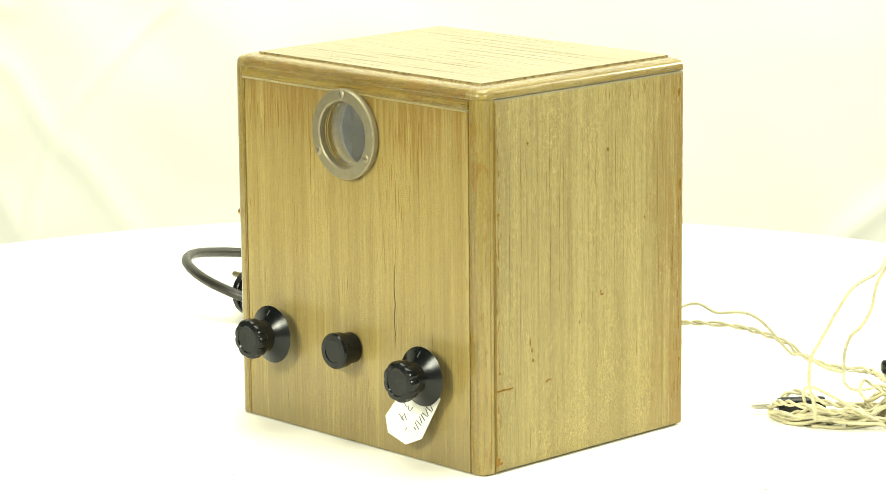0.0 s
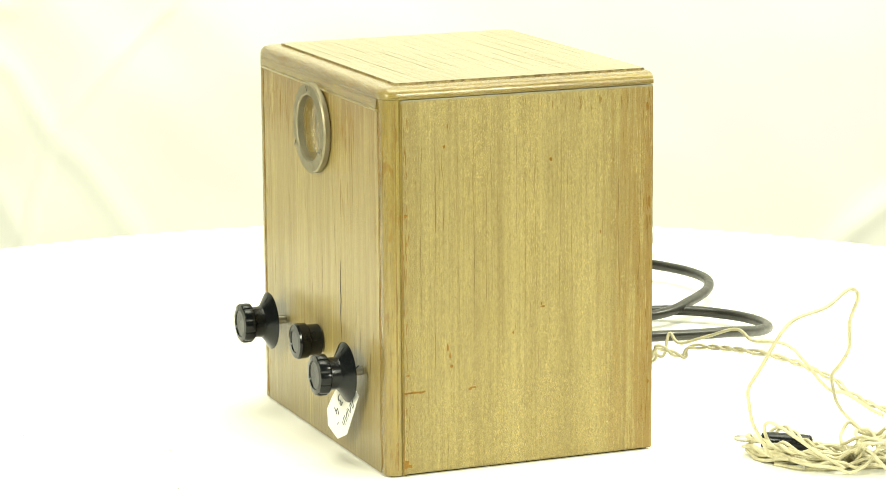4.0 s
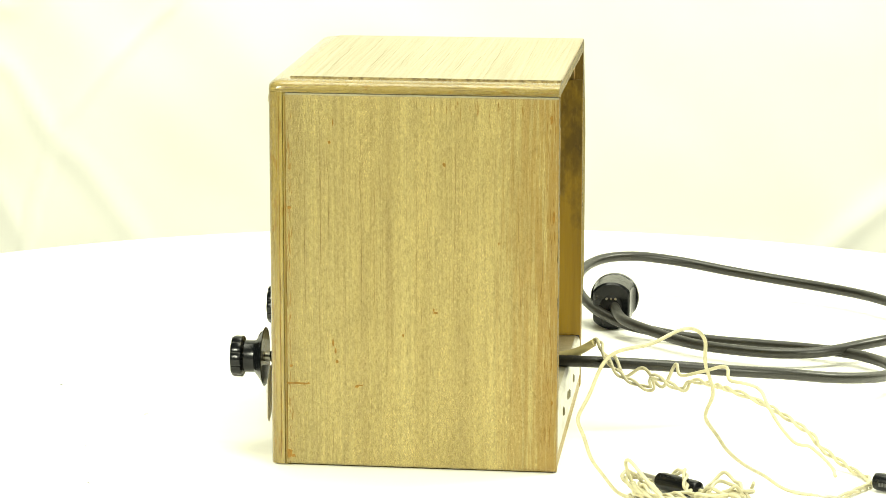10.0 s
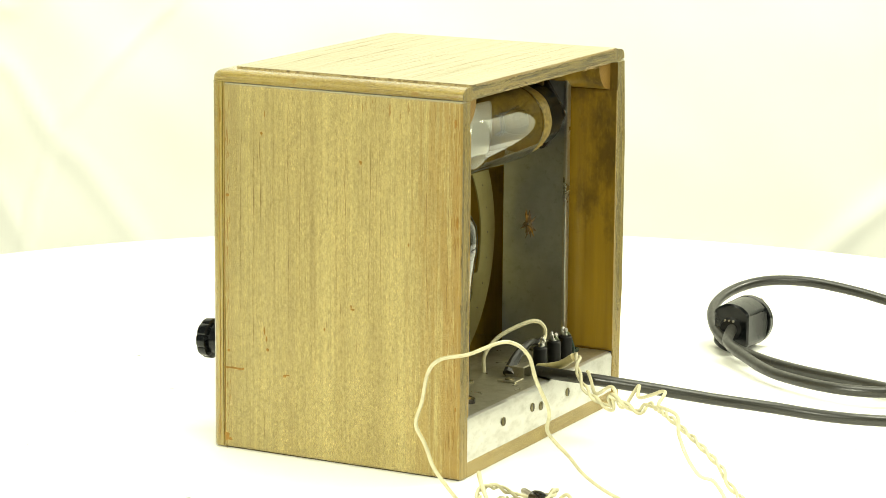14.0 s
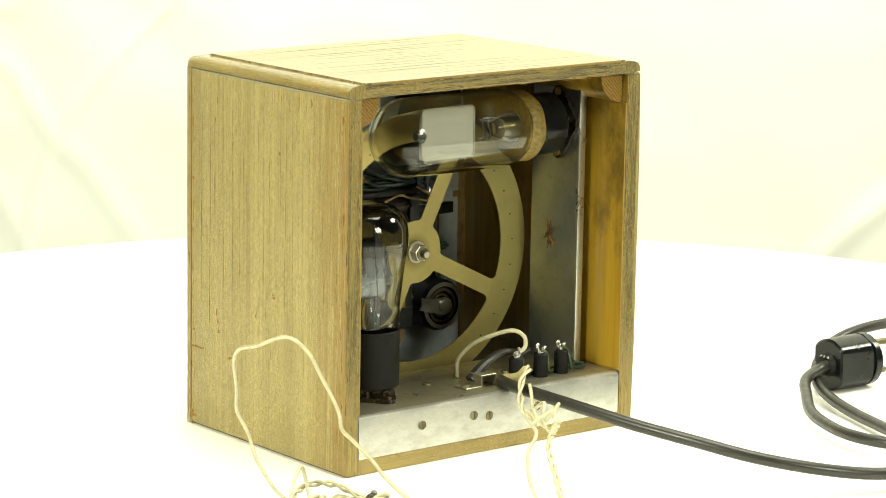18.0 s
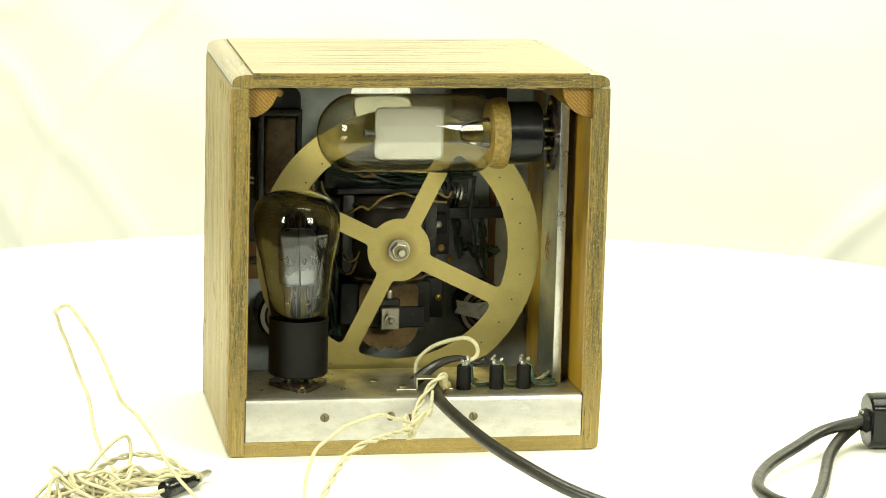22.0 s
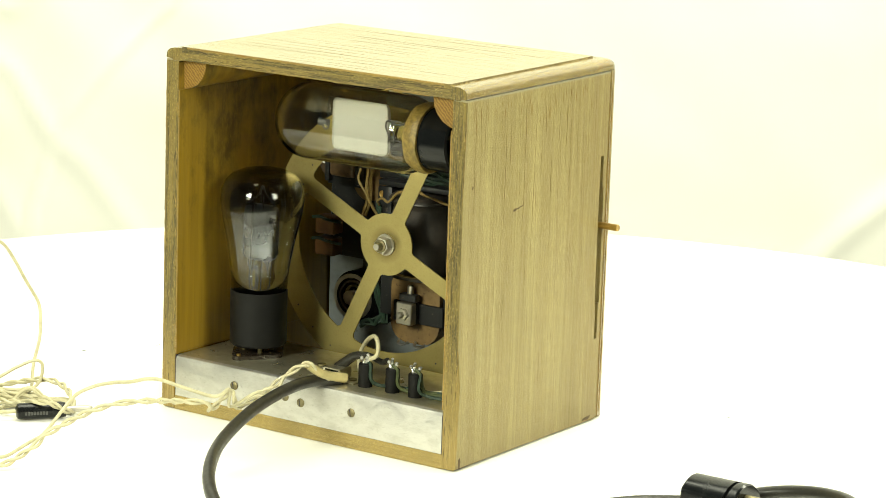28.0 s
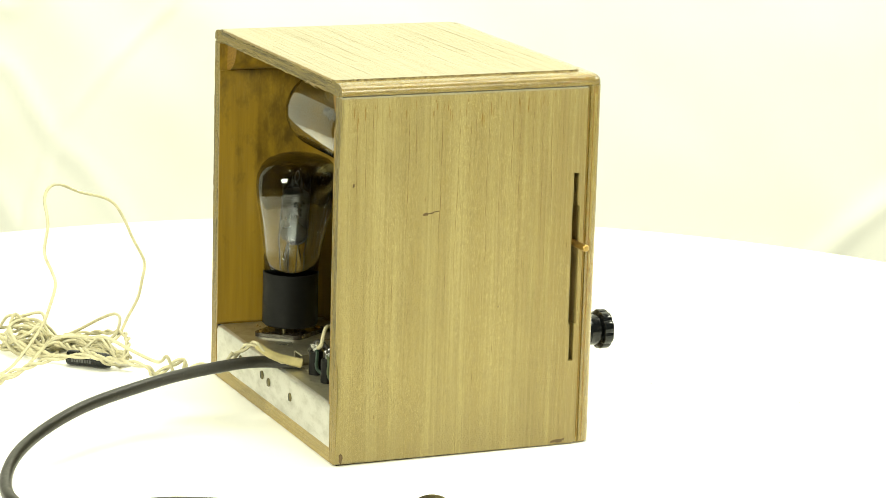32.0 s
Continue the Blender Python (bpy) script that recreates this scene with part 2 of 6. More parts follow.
def plain(name, colour, rough, vary=0.25, scale=90, coat=0.0, bump=0.2, metallic=0.0, spots=None):
    n = Nodes(name)
    a = n.noise(n.mapped(), scale, 4, 0.6)
    c = n.mix(n.ramp(a, [(0.3, 0.0), (0.7, 1.0)]), colour, tuple(v * (1 - vary) for v in colour))
    if spots:
        s = n.noise(n.mapped(), scale * 4, 3, 0.6)
        c = n.mix(n.ramp(s, [(0.62, 0.0), (0.72, 1.0)]), c, spots)
    n.set(c, n.ramp(a, [(0.3, max(0.03, rough - 0.06)), (0.7, rough + 0.1)]), metallic, coat)
    n.bump(a, bump, 0.0003)
    return n.mat


M["bakelite"] = plain("black_bakelite", (0.005, 0.006, 0.0065), 0.20, 0.3, 120, 0.0, 0.06)
M["bakelite_dull"] = plain("dull_black_bakelite", (0.0070, 0.0070, 0.0065), 0.46, 0.3, 150, 0.0, 0.1)
for key, level in (("bakelite", 0.32), ("bakelite_dull", 0.16)):
    M[key].node_tree.nodes["Principled BSDF"].inputs["Specular IOR Level"].default_value = level
M["brown_bakelite"] = plain("brown_bakelite", (0.022, 0.016, 0.011), 0.25, 0.3, 120, 0.2, 0.1)
M["black_iron"] = plain("black_lacquered_iron", (0.009, 0.010, 0.010), 0.40, 0.4, 90, 0.0, 0.25, 0.0, (0.05, 0.04, 0.03))
M["coil"] = plain("brown_paper_coil", (0.190, 0.115, 0.036), 0.55, 0.4, 110, 0.0, 0.6, 0.0, (0.070, 0.036, 0.015))
M["coil_dark"] = plain("dark_oiled_coil", (0.036, 0.029, 0.022), 0.48, 0.4, 80, 0.0, 0.5)
M["coil_brown"] = plain("dark_brown_coil", (0.075, 0.048, 0.024), 0.5, 0.4, 110, 0.0, 0.5, 0.0, (0.030, 0.018, 0.010))
M["core"] = plain("speckled_brown_core", (0.115, 0.070, 0.026), 0.5, 0.5, 160, 0.1, 0.6, 0.0, (0.016, 0.013, 0.010))
M["engraved_pale"] = plain("pale_marking", (0.30, 0.30, 0.28), 0.6, 0.2)
M["orange"] = plain("orange_card", (0.17, 0.078, 0.020), 0.5, 0.4, 80)
M["green_wire"] = plain("dark_green_sleeving", (0.024, 0.050, 0.030), 0.45, 0.5, 200)
M["olive_wire"] = plain("olive_green_sleeving", (0.075, 0.095, 0.030), 0.45, 0.5, 200)
M["yellow_wire"] = plain("ochre_cotton_wire", (0.21, 0.140, 0.034), 0.65, 0.4, 300)
M["cream_wire"] = plain("cream_rubber_wire", (0.53, 0.485, 0.305), 0.42, 0.25, 260, 0.1, 0.5)
M["cream_tube"] = plain("yellowed_sleeving", (0.52, 0.44, 0.20), 0.4, 0.3, 120, 0.15, 0.3)
M["cord"] = plain("dark_rubber_cord", (0.022, 0.021, 0.016), 0.34, 0.35, 220, 0.05, 0.4, 0.0, (0.06, 0.052, 0.035))
M["paper"] = plain("white_paper", (0.80, 0.79, 0.72), 0.75, 0.06, 200)
M["ink"] = plain("dark_ink", (0.03, 0.03, 0.045), 0.6, 0.2)
M["plate_grey"] = plain("blue_grey_zinc_plate", (0.43, 0.48, 0.49), 0.40, 0.35, 55, 0.0, 0.15, 0.55, (0.29, 0.32, 0.31))
M["scar"] = plain("brown_scar", (0.12, 0.07, 0.022), 0.6, 0.5, 900)
M["rust"] = plain("rust_brown_chip", (0.30, 0.150, 0.010), 0.7, 0.5, 900)
M["varnish"] = plain("orange_brown_varnish", (0.27, 0.150, 0.018), 0.6, 0.4, 700)
M["bore"] = plain("golden_bore", (0.30, 0.235, 0.095), 0.42, 0.35, 160, 0.1, 0.2)
M["dirt_shade_edge"] = plain("dark_wear_and_shade", (0.080, 0.055, 0.020), 0.7, 0.4, 300)
M["thread"] = plain("black_thread", (0.012, 0.012, 0.012), 0.7, 0.2)
M["engraved"] = plain("grey_engraving", (0.07, 0.07, 0.065), 0.6, 0.2)
M["plaster"] = plain("golden_cement", (0.285, 0.198, 0.040), 0.5, 0.6, 420, 0.0, 1.6, 0.0, (0.17, 0.095, 0.018))
M["screen"] = plain("milky_electrode", (0.44, 0.445, 0.435), 0.36, 0.10, 60, 0.0, 0.15, 0.30, (0.43, 0.435, 0.42))
M["screen_edge"] = plain("pale_enamel_edge", (0.36, 0.36, 0.33), 0.35, 0.3, 200)
M["anode"] = plain("grey_anode", (0.30, 0.32, 0.36), 0.26, 0.12, 40, 0.0, 0.0, 0.85)
M["tube_wire"] = plain("dull_grey_wire", (0.13, 0.13, 0.13), 0.35, 0.3, 200, 0.0, 0.0, 0.7)
M["mica"] = plain("grey_sealing_cement", (0.22, 0.215, 0.19), 0.5, 0.4, 300)
n = Nodes("white_table_cloth")
a = n.noise(n.mapped((1, 1, 1)), 9, 4, 0.55)
b = n.noise(n.mapped((1, 1, 1)), 700, 3, 0.6)
s = n.noise(n.mapped((1, 0.35, 1)), 14, 3, 0.6)
c = n.mix(n.ramp(a, [(0.35, 0.0), (0.7, 1.0)]), (0.86, 0.855, 0.80), (0.83, 0.82, 0.755))
c = n.mix(n.math("MULTIPLY", n.ramp(s, [(0.66, 0.0), (0.76, 1.0)]), 0.4), c, (0.72, 0.69, 0.58))
n.set(c, 0.55)
n.bump(b, 0.08, 0.0003)
M["cloth"] = n.mat
n = Nodes("cream_backdrop_fabric")
a = n.noise(n.mapped((1, 1, 1)), 5, 4, 0.55)
b = n.noise(n.mapped((1, 1, 1)), 900, 2, 0.6)
n.set(n.mix(n.ramp(a, [(0.35, 0.0), (0.7, 1.0)]), (0.795, 0.792, 0.720), (0.765, 0.762, 0.685)), 0.8)
n.bump(b, 0.12, 0.0003)
M["backdrop"] = n.mat
M["wall"] = plain("dark_studio_paint", (0.060, 0.060, 0.058), 0.85, 0.06, 6, 0.0, 0.1)
M["floor"] = plain("grey_linoleum", (0.09, 0.088, 0.082), 0.5, 0.2, 8, 0.0, 0.1)
M["dark_stand"] = plain("grey_stand_paint", (0.25, 0.25, 0.25), 0.5, 0.2, 20)


def glass(name, colour, rough=0.0, ior=1.45):
    n = Nodes(name)
    n.set(colour, rough, 0.0, None, None, 1.0, ior)
    return n.mat


n = Nodes("dusty_lens_glass")
a = n.noise(n.mapped(), 600, 5, 0.75, 0.5)
n.set((0.86, 0.86, 0.82), 0.0, 0.0, None, None, n.ramp(a, [(0.42, 0.985), (0.72, 0.82)]), 1.4)
M["dusty"] = n.mat
M["glass"] = glass("clear_glass", (0.97, 0.97, 0.93))


M["lip"] = wood("pale_worn_lip", "x", (0.46, 0.385, 0.175), (0.34, 0.262, 0.085), stain_at=0.60, rough=0.3, coat=0.5, shift=(2.7, 0.1, 1.0), fleck_on=0.8, dash=0.3)


# ---------------------------------------------------------------- mesh helpers
def part(name, bm, material, parent=None, label="", smooth=True, angle=35):
    bmesh.ops.recalc_face_normals(bm, faces=bm.faces[:])
    me = bpy.data.meshes.new(name)
    bm.to_mesh(me)
    bm.free()
    mats = material if isinstance(material, (list, tuple)) else [material]
    for m in mats:
        me.materials.append(m)
    if smooth:
        for p in me.polygons:
            p.use_smooth = True
        me.set_sharp_from_angle(angle=radians(angle))
    ob = new(name, me)
    ob.parent = parent
    if label:
        tagged(ob, label)
    return ob


RIDERS = []


def rider(name, origin, label, category, group=""):
    """An Empty at the base of a thing that rides on the turntable."""
    ob = new(name)
    ob.empty_display_size = 0.02
    tagged(ob, label, category, group)
    ob.matrix_world = table_pose(0) @ Matrix.Translation(origin)
    RIDERS.append((ob, Vector(origin)))
    return ob


def box(bm, x0, x1, y0, y1, z0, z1, bevel=0.0, seg=2):
    vs = [bm.verts.new(p) for p in ((x0, y0, z0), (x1, y0, z0), (x1, y1, z0), (x0, y1, z0), (x0, y0, z1), (x1, y0, z1), (x1, y1, z1), (x0, y1, z1))]
    fs = [bm.faces.new([vs[i] for i in q]) for q in ((3, 2, 1, 0), (4, 5, 6, 7), (0, 1, 5, 4), (1, 2, 6, 5), (2, 3, 7, 6), (3, 0, 4, 7))]
    if bevel:
        es = list({e for f in fs for e in f.edges})
        bmesh.ops.bevel(bm, geom=es, offset=bevel, segments=seg, affect="EDGES", profile=0.5)


def prism(bm, poly, axis, a, b):
    """A polygon pushed along an axis from a to b. poly is in the two other axes, in x, y, z order."""
    def p3(u, v, w):
        return {"x": (w, u, v), "y": (u, w, v), "z": (u, v, w)}[axis]
    lo = [bm.verts.new(p3(u, v, a)) for u, v in poly]
    hi = [bm.verts.new(p3(u, v, b)) for u, v in poly]
    n = len(poly)
    bm.faces.new(lo)
    bm.faces.new(hi[::-1])
    for i in range(n):
        bm.faces.new((lo[i], lo[(i + 1) % n], hi[(i + 1) % n], hi[i]))


def lathe(bm, profile, base, way, seg=40, wobble=None, close=True):
    """Turns (radius, height) rows round the axis way from base."""
    m = Vector(way).normalized().to_track_quat("Z", "Y").to_matrix()
    rings = []
    for r, h in profile:
        if r < 1e-6:
            rings.append([bm.verts.new(Vector(base) + m @ Vector((0, 0, h)))])
            continue
        ring = []
        for i in range(seg):
            a = 2 * math.pi * i / seg
            rr = r * (wobble(a, h) if wobble else 1.0)
            ring.append(bm.verts.new(Vector(base) + m @ Vector((rr * math.cos(a), rr * math.sin(a), h))))
        rings.append(ring)
    for p, q in zip(rings, rings[1:]):
        if len(p) == 1 and len(q) == 1:
            continue
        for i in range(seg):
            j = (i + 1) % seg
            if len(p) == 1:
                bm.faces.new((p[0], q[i], q[j]))
            elif len(q) == 1:
                bm.faces.new((p[i], p[j], q[0]))
            else:
                bm.faces.new((p[i], p[j], q[j], q[i]))
    if close:
        for ring in (rings[0], rings[-1]):
            if len(ring) > 2:
                bm.faces.new(ring)


def spline(pts, steps=8):
    ps = [Vector(p) for p in pts]
    q = [2 * ps[0] - ps[1], *ps, 2 * ps[-1] - ps[-2]]
    out = []
    for i in range(1, len(q) - 2):
        a, b, c, d = q[i - 1:i + 3]
        for k in range(steps):
            u = k / steps
            out.append(0.5 * (2 * b + (c - a) * u + (2 * a - 5 * b + 4 * c - d) * u * u + (3 * b - a - 3 * c + d) * u ** 3))
    out.append(ps[-1])
    return out


def frames_along(pts):
    """Tangent and two steady normals at each point."""
    out, up = [], None
    for i, p in enumerate(pts):
        t = (pts[min(i + 1, len(pts) - 1)] - pts[max(i - 1, 0)])
        t = t.normalized() if t.length > 1e-9 else Vector((0, 0, 1))
        if up is None:
            up = t.orthogonal().normalized()
        up = (up - t * up.dot(t)).normalized()
        out.append((t, up, t.cross(up)))
    return out


def tube(bm, pts, r, sides=8):
    fr = frames_along(pts)
    rings = []
    for i, (p, (t, u, v)) in enumerate(zip(pts, fr)):
        rr = r(i / (len(pts) - 1)) if callable(r) else r
        rings.append([bm.verts.new(p + rr * (math.cos(a) * u + math.sin(a) * v)) for a in (2 * math.pi * k / sides for k in range(sides))])
    for a, b in zip(rings, rings[1:]):
        for k in range(sides):
            bm.faces.new((a[k], a[(k + 1) % sides], b[(k + 1) % sides], b[k]))
    bm.faces.new(rings[0])
    bm.faces.new(rings[-1])


def bored_plate(bm, x0, x1, z0, z1, y0, y1, cx, cz, r, seg=48):
    """An upright board in the x-z plane with a round hole through it."""
    def edge(a):
        c, s = math.cos(a), math.sin(a)
        k = min(((x1 - cx) / c) if c > 1e-9 else ((x0 - cx) / c) if c < -1e-9 else 1e9,
                ((z1 - cz) / s) if s > 1e-9 else ((z0 - cz) / s) if s < -1e-9 else 1e9)
        return cx + c * k, cz + s * k
    angles = sorted([2 * math.pi * i / seg for i in range(seg)] + [math.atan2(z - cz, x - cx) % (2 * math.pi) for x in (x0, x1) for z in (z0, z1)])
    rows = []
    for a in angles:
        ex, ez = edge(a)
        hx, hz = cx + r * math.cos(a), cz + r * math.sin(a)
        rows.append([bm.verts.new(p) for p in ((ex, y0, ez), (hx, y0, hz), (hx, y1, hz), (ex, y1, ez))])
    for p, q in zip(rows, rows[1:] + rows[:1]):
        for k in range(4):
            bm.faces.new((p[k], p[(k + 1) % 4], q[(k + 1) % 4], q[k]))


# ---------------------------------------------------------------- the room
ROOM = dict(x0=-2.4, x1=2.4, y0=-2.9, y1=1.75, z0=-0.76, z1=1.9)


def build_room():
    r = ROOM
    for name, dims, mat in (
            ("floor", (r["x0"], r["x1"], r["y0"], r["y1"], r["z0"] - 0.1, r["z0"]), "floor"),
            ("ceiling", (r["x0"], r["x1"], r["y0"], r["y1"], r["z1"], r["z1"] + 0.1), "wall"),
            ("wall_west", (r["x0"] - 0.1, r["x0"], r["y0"], r["y1"], r["z0"], r["z1"]), "wall"),
            ("wall_east", (r["x1"], r["x1"] + 0.1, r["y0"], r["y1"], r["z0"], r["z1"]), "wall"),
            ("wall_south", (r["x0"] - 0.1, r["x1"] + 0.1, r["y0"] - 0.1, r["y0"], r["z0"], r["z1"]), "wall"),
            ("wall_north", (r["x0"] - 0.1, r["x1"] + 0.1, r["y1"], r["y1"] + 0.1, r["z0"], r["z1"]), "wall")):
        bm = bmesh.new()
        box(bm, *dims)
        tagged(part(name, bm, M[mat], smooth=False), "plain dark grey studio surface", "room", kind="structure")


def crease(x, z, pts, width):
    best = 1e9
    for (ax, az), (bx, bz) in zip(pts, pts[1:]):
        dx, dz = bx - ax, bz - az
        u = max(0.0, min(1.0, ((x - ax) * dx + (z - az) * dz) / (dx * dx + dz * dz)))
        best = min(best, math.hypot(x - ax - u * dx, z - az - u * dz))
    return math.exp(-(best / width) ** 2)


def build_backdrop():
    """A hanging cream cloth with creases and soft folds."""
    folds = [
        ([(-0.20, 0.16), (-0.262, 0.10), (-0.300, 0.062), (-0.335, 0.018), (-0.356, -0.02), (-0.372, -0.07), (-0.388, -0.16)], 0.0036, 0.0036),
        ([(-0.352, -0.012), (-0.325, -0.03), (-0.30, -0.065), (-0.275, -0.10), (-0.24, -0.16)], 0.012, 0.0022),
        ([(-0.42, 0.075), (-0.39, 0.055), (-0.372, 0.022), (-0.352, -0.012)], 0.009, 0.0026),
        ([(-0.42, 0.13), (-0.388, 0.112), (-0.36, 0.14)], 0.009, 0.0023),
        ([(-0.45, -0.03), (-0.41, -0.055), (-0.385, -0.10)], 0.010, 0.0023),
        ([(0.375, -0.125), (0.41, -0.09), (0.46, -0.05)], 0.012, 0.0040),
    ]
    bm = bmesh.new()
    xs = [-2.3 + 0.1 * i for i in range(18)] + [-0.55 + 0.0065 * i for i in range(170)] + [0.57 + 0.1 * i for i in range(18)]
    zs = [-0.75 + 0.07 * i for i in range(7)] + [-0.26 + 0.0065 * i for i in range(70)] + [0.22 + 0.12 * i for i in range(14)]
    rows = []
    for z in zs:
        row = []
        for x in xs:
            y = 1.02 + 0.016 * (noise.noise(Vector((x * 2.3, 0.4, z * 1.6))) + 0.22 * noise.noise(Vector((x * 6 + z * 3, 2.2, z * 5))))
            y += 0.05 * noise.noise(Vector((x * 0.8, 7.0, z * 0.4)))
            if -0.55 < x < 0.56 and -0.27 < z < 0.22:
                y -= max(d * crease(x, z, pts, w) for pts, w, d in folds)
                y += 0.0028 * noise.noise(Vector((x * 13 + z * 9, 5.0, z * 11 - x * 5))) * (1.0 if x < 0 else 0.5)
            row.append(bm.verts.new((x, y, z)))
        rows.append(row)
    for a, b in zip(rows, rows[1:]):
        for i in range(len(xs) - 1):
            bm.faces.new((a[i], a[i + 1], b[i + 1], b[i]))
    tagged(part("backdrop", bm, M["backdrop"], angle=180), "cream white cloth backdrop with soft creases", "backdrop", kind="structure")


TABLE_C, TABLE_R = (-0.025, 0.012), 0.611


def build_table():
    t = rider("turntable", (TABLE_C[0], TABLE_C[1], -0.03), "round white cloth-covered turntable top", "turntable")
    bm = bmesh.new()
    r = TABLE_R
    lathe(bm, [(r - 0.02, 0.0), (r - 0.004, 0.003), (r, 0.012), (r, 0.024), (r - 0.002, 0.0285), (r - 0.006, 0.03), (r * 0.66, 0.03), (r * 0.33, 0.03), (0, 0.03)], (0, 0, 0), (0, 0, 1), 160)
    part("tabletop", bm, M["cloth"], t)
    bm = bmesh.new()
    lathe(bm, [(0.16, -0.022), (0.16, 0.0)], (-TABLE_C[0], -TABLE_C[1], 0), (0, 0, 1), 64)
    part("hub_plate", bm, M["dark_stand"], t, "grey hub plate under the top")
    s = new("turntable_stand")
    tagged(s, "grey pedestal carrying the turntable", "stand")
    s.location = (0, 0, ROOM["z0"])
    bm = bmesh.new()
    top = -0.06 - ROOM["z0"]
    lathe(bm, [(0.24, 0.0), (0.24, 0.02), (0.07, 0.05), (0.06, top - 0.03), (0.12, top)], (0, 0, 0), (0, 0, 1), 48)
    part("pedestal", bm, M["dark_stand"], s)


build_room()
build_backdrop()
build_table()


# ---------------------------------------------------------------- the apparatus
SET_AT = (0.01955, -0.01185, 0.0)
HW, YF, YB = 0.110, -0.0625, 0.1036      # half width, front face, back rim
TOPZ, SIDEZ = 0.2260, 0.2168
RINGZ = 0.1873
RINGX, BOREX = -0.0023, -0.0006


def settle(bm):
    """The old cabinet is no longer square: it widens a little towards the back."""
    for v in bm.verts:
        u = (v.co.y - YF) / (YB - YF)
        k = max(0.0, min(1.0, (v.co.x + 0.1) / 0.2))
        v.co.y += 0.0013 * (1 - k) + 0.0007 * k
        v.co.x += (0.0028 - 0.0016 * u) * (1 - k) + (-0.0004 + 0.0031 * u) * k


def arc(cx, cz, r, a0, a1, n=7):
    return [(cx + r * math.cos(radians(a0 + (a1 - a0) * i / n)), cz + r * math.sin(radians(a0 + (a1 - a0) * i / n))) for i in range(n + 1)]


def build_set():
    s = rider("mechanical_television", SET_AT, "old bleached-oak cabinet with round viewing window and open back", "television")
    # side boards; the slotted one is pieced round its opening
    def board(name, x0, x1, openings, label, face):
        bm = bmesh.new()
        ys = sorted({-0.0520, YB} | {v for o in openings for v in o[:2]})
        zs = sorted({0.0008, SIDEZ} | {v for o in openings for v in o[2:]})
        grid = {}
        def vert(x, y, z):
            k = (round(x, 6), round(y, 6), round(z, 6))
            if k not in grid:
                grid[k] = bm.verts.new(k)
            return grid[k]
        def solid(i, j):
            if not (0 <= i < len(ys) - 1 and 0 <= j < len(zs) - 1):
                return False
            y, z = (ys[i] + ys[i + 1]) / 2, (zs[j] + zs[j + 1]) / 2
            return not any(o[0] < y < o[1] and o[2] < z < o[3] for o in openings)
        rim = []
        for i in range(len(ys) - 1):
            for j in range(len(zs) - 1):
                if not solid(i, j):
                    continue
                a, b, c, d = ys[i], ys[i + 1], zs[j], zs[j + 1]
                for x in (x0, x1):
                    bm.faces.new([vert(x, a, c), vert(x, b, c), vert(x, b, d), vert(x, a, d)])
                for di, dj, q in ((-1, 0, ((a, c), (a, d))), (1, 0, ((b, c), (b, d))), (0, -1, ((a, c), (b, c))), (0, 1, ((a, d), (b, d)))):
                    if not solid(i + di, j + dj):
                        f = bm.faces.new([vert(x0, *q[0]), vert(x0, *q[1]), vert(x1, *q[1]), vert(x1, *q[0])])
                        if di == 1 and b == YB:
                            rim.append(f)
        inner_x = x0 if abs(x0) < abs(x1) else x1
        for f in bm.faces:
            if f in rim:
                f.material_index = 1
            elif all(abs(v.co.x - inner_x) < 1e-6 for v in f.verts):
                f.material_index = 2
        outer_x = x1 if inner_x == x0 else x0
        feet = [e for e in bm.edges if all(abs(v.co.x - outer_x) < 1e-6 and v.co.z < 0.0009 for v in e.verts)]
        bmesh.ops.bevel(bm, geom=feet, offset=0.0026, segments=4, affect="EDGES", profile=0.5)
        backs = [e for e in bm.edges if all(abs(v.co.x - outer_x) < 1e-6 and abs(v.co.y - YB) < 1e-6 for v in e.verts)]
        bmesh.ops.bevel(bm, geom=backs, offset=0.0012, segments=3, affect="EDGES", profile=0.5)
        settle(bm)
        return part(name, bm, [face, M["rim"], M["inner"] if outer_x > 0 else M["inner_left"]], s, label, angle=30)
    board("side_panel", HW - 0.010, HW, [], "straight-grained side board with small rust-brown stains", M["side"])
    board("side_panel", -HW, -HW + 0.010, [(-0.0480, -0.0448, 0.147, 0.1665), (-0.0495, -0.0445, 0.0745, 0.147), (-0.0485, -0.0455, 0.052, 0.0745)], "side board with a narrow upright slot", M["side_slot"])
    # bottom
    bm = bmesh.new()
    box(bm, -HW + 0.010, HW - 0.010, -0.0535, YB - 0.0004, 0.0003, 0.0090)
    for f in bm.faces:
        if f.calc_center_median().y > YB - 0.001:
            f.material_index = 1
    settle(bm)
    part("bottom_panel", bm, [M["top"], M["bottom_edge"]], s, smooth=False)
    # inset dark strip that paints the contact shade line below the boards
    bm = bmesh.new()
    box(bm, -HW + 0.0030, HW - 0.0030, YF + 0.0030, YB - 0.0020, 0.0, 0.0007)
    settle(bm)
    part("base_shade_strip", bm, M["dirt_shade_edge"], s, "thin dark strip painting the contact shade under the cabinet", smooth=False)
    # front board, bored for the window
    bm = bmesh.new()
    bored_plate(bm, -0.0984, 0.0984, 0.0008, 0.2108, YF, -0.0535, BOREX, RINGZ, 0.0215)
    settle(bm)
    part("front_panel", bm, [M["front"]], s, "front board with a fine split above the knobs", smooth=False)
    bm = bmesh.new()
    crackpts = [Vector((0.0352 + 0.0005 * math.sin(k * 1.9), YF - 0.00012, 0.066 + 0.006 * k)) for k in range(9)]
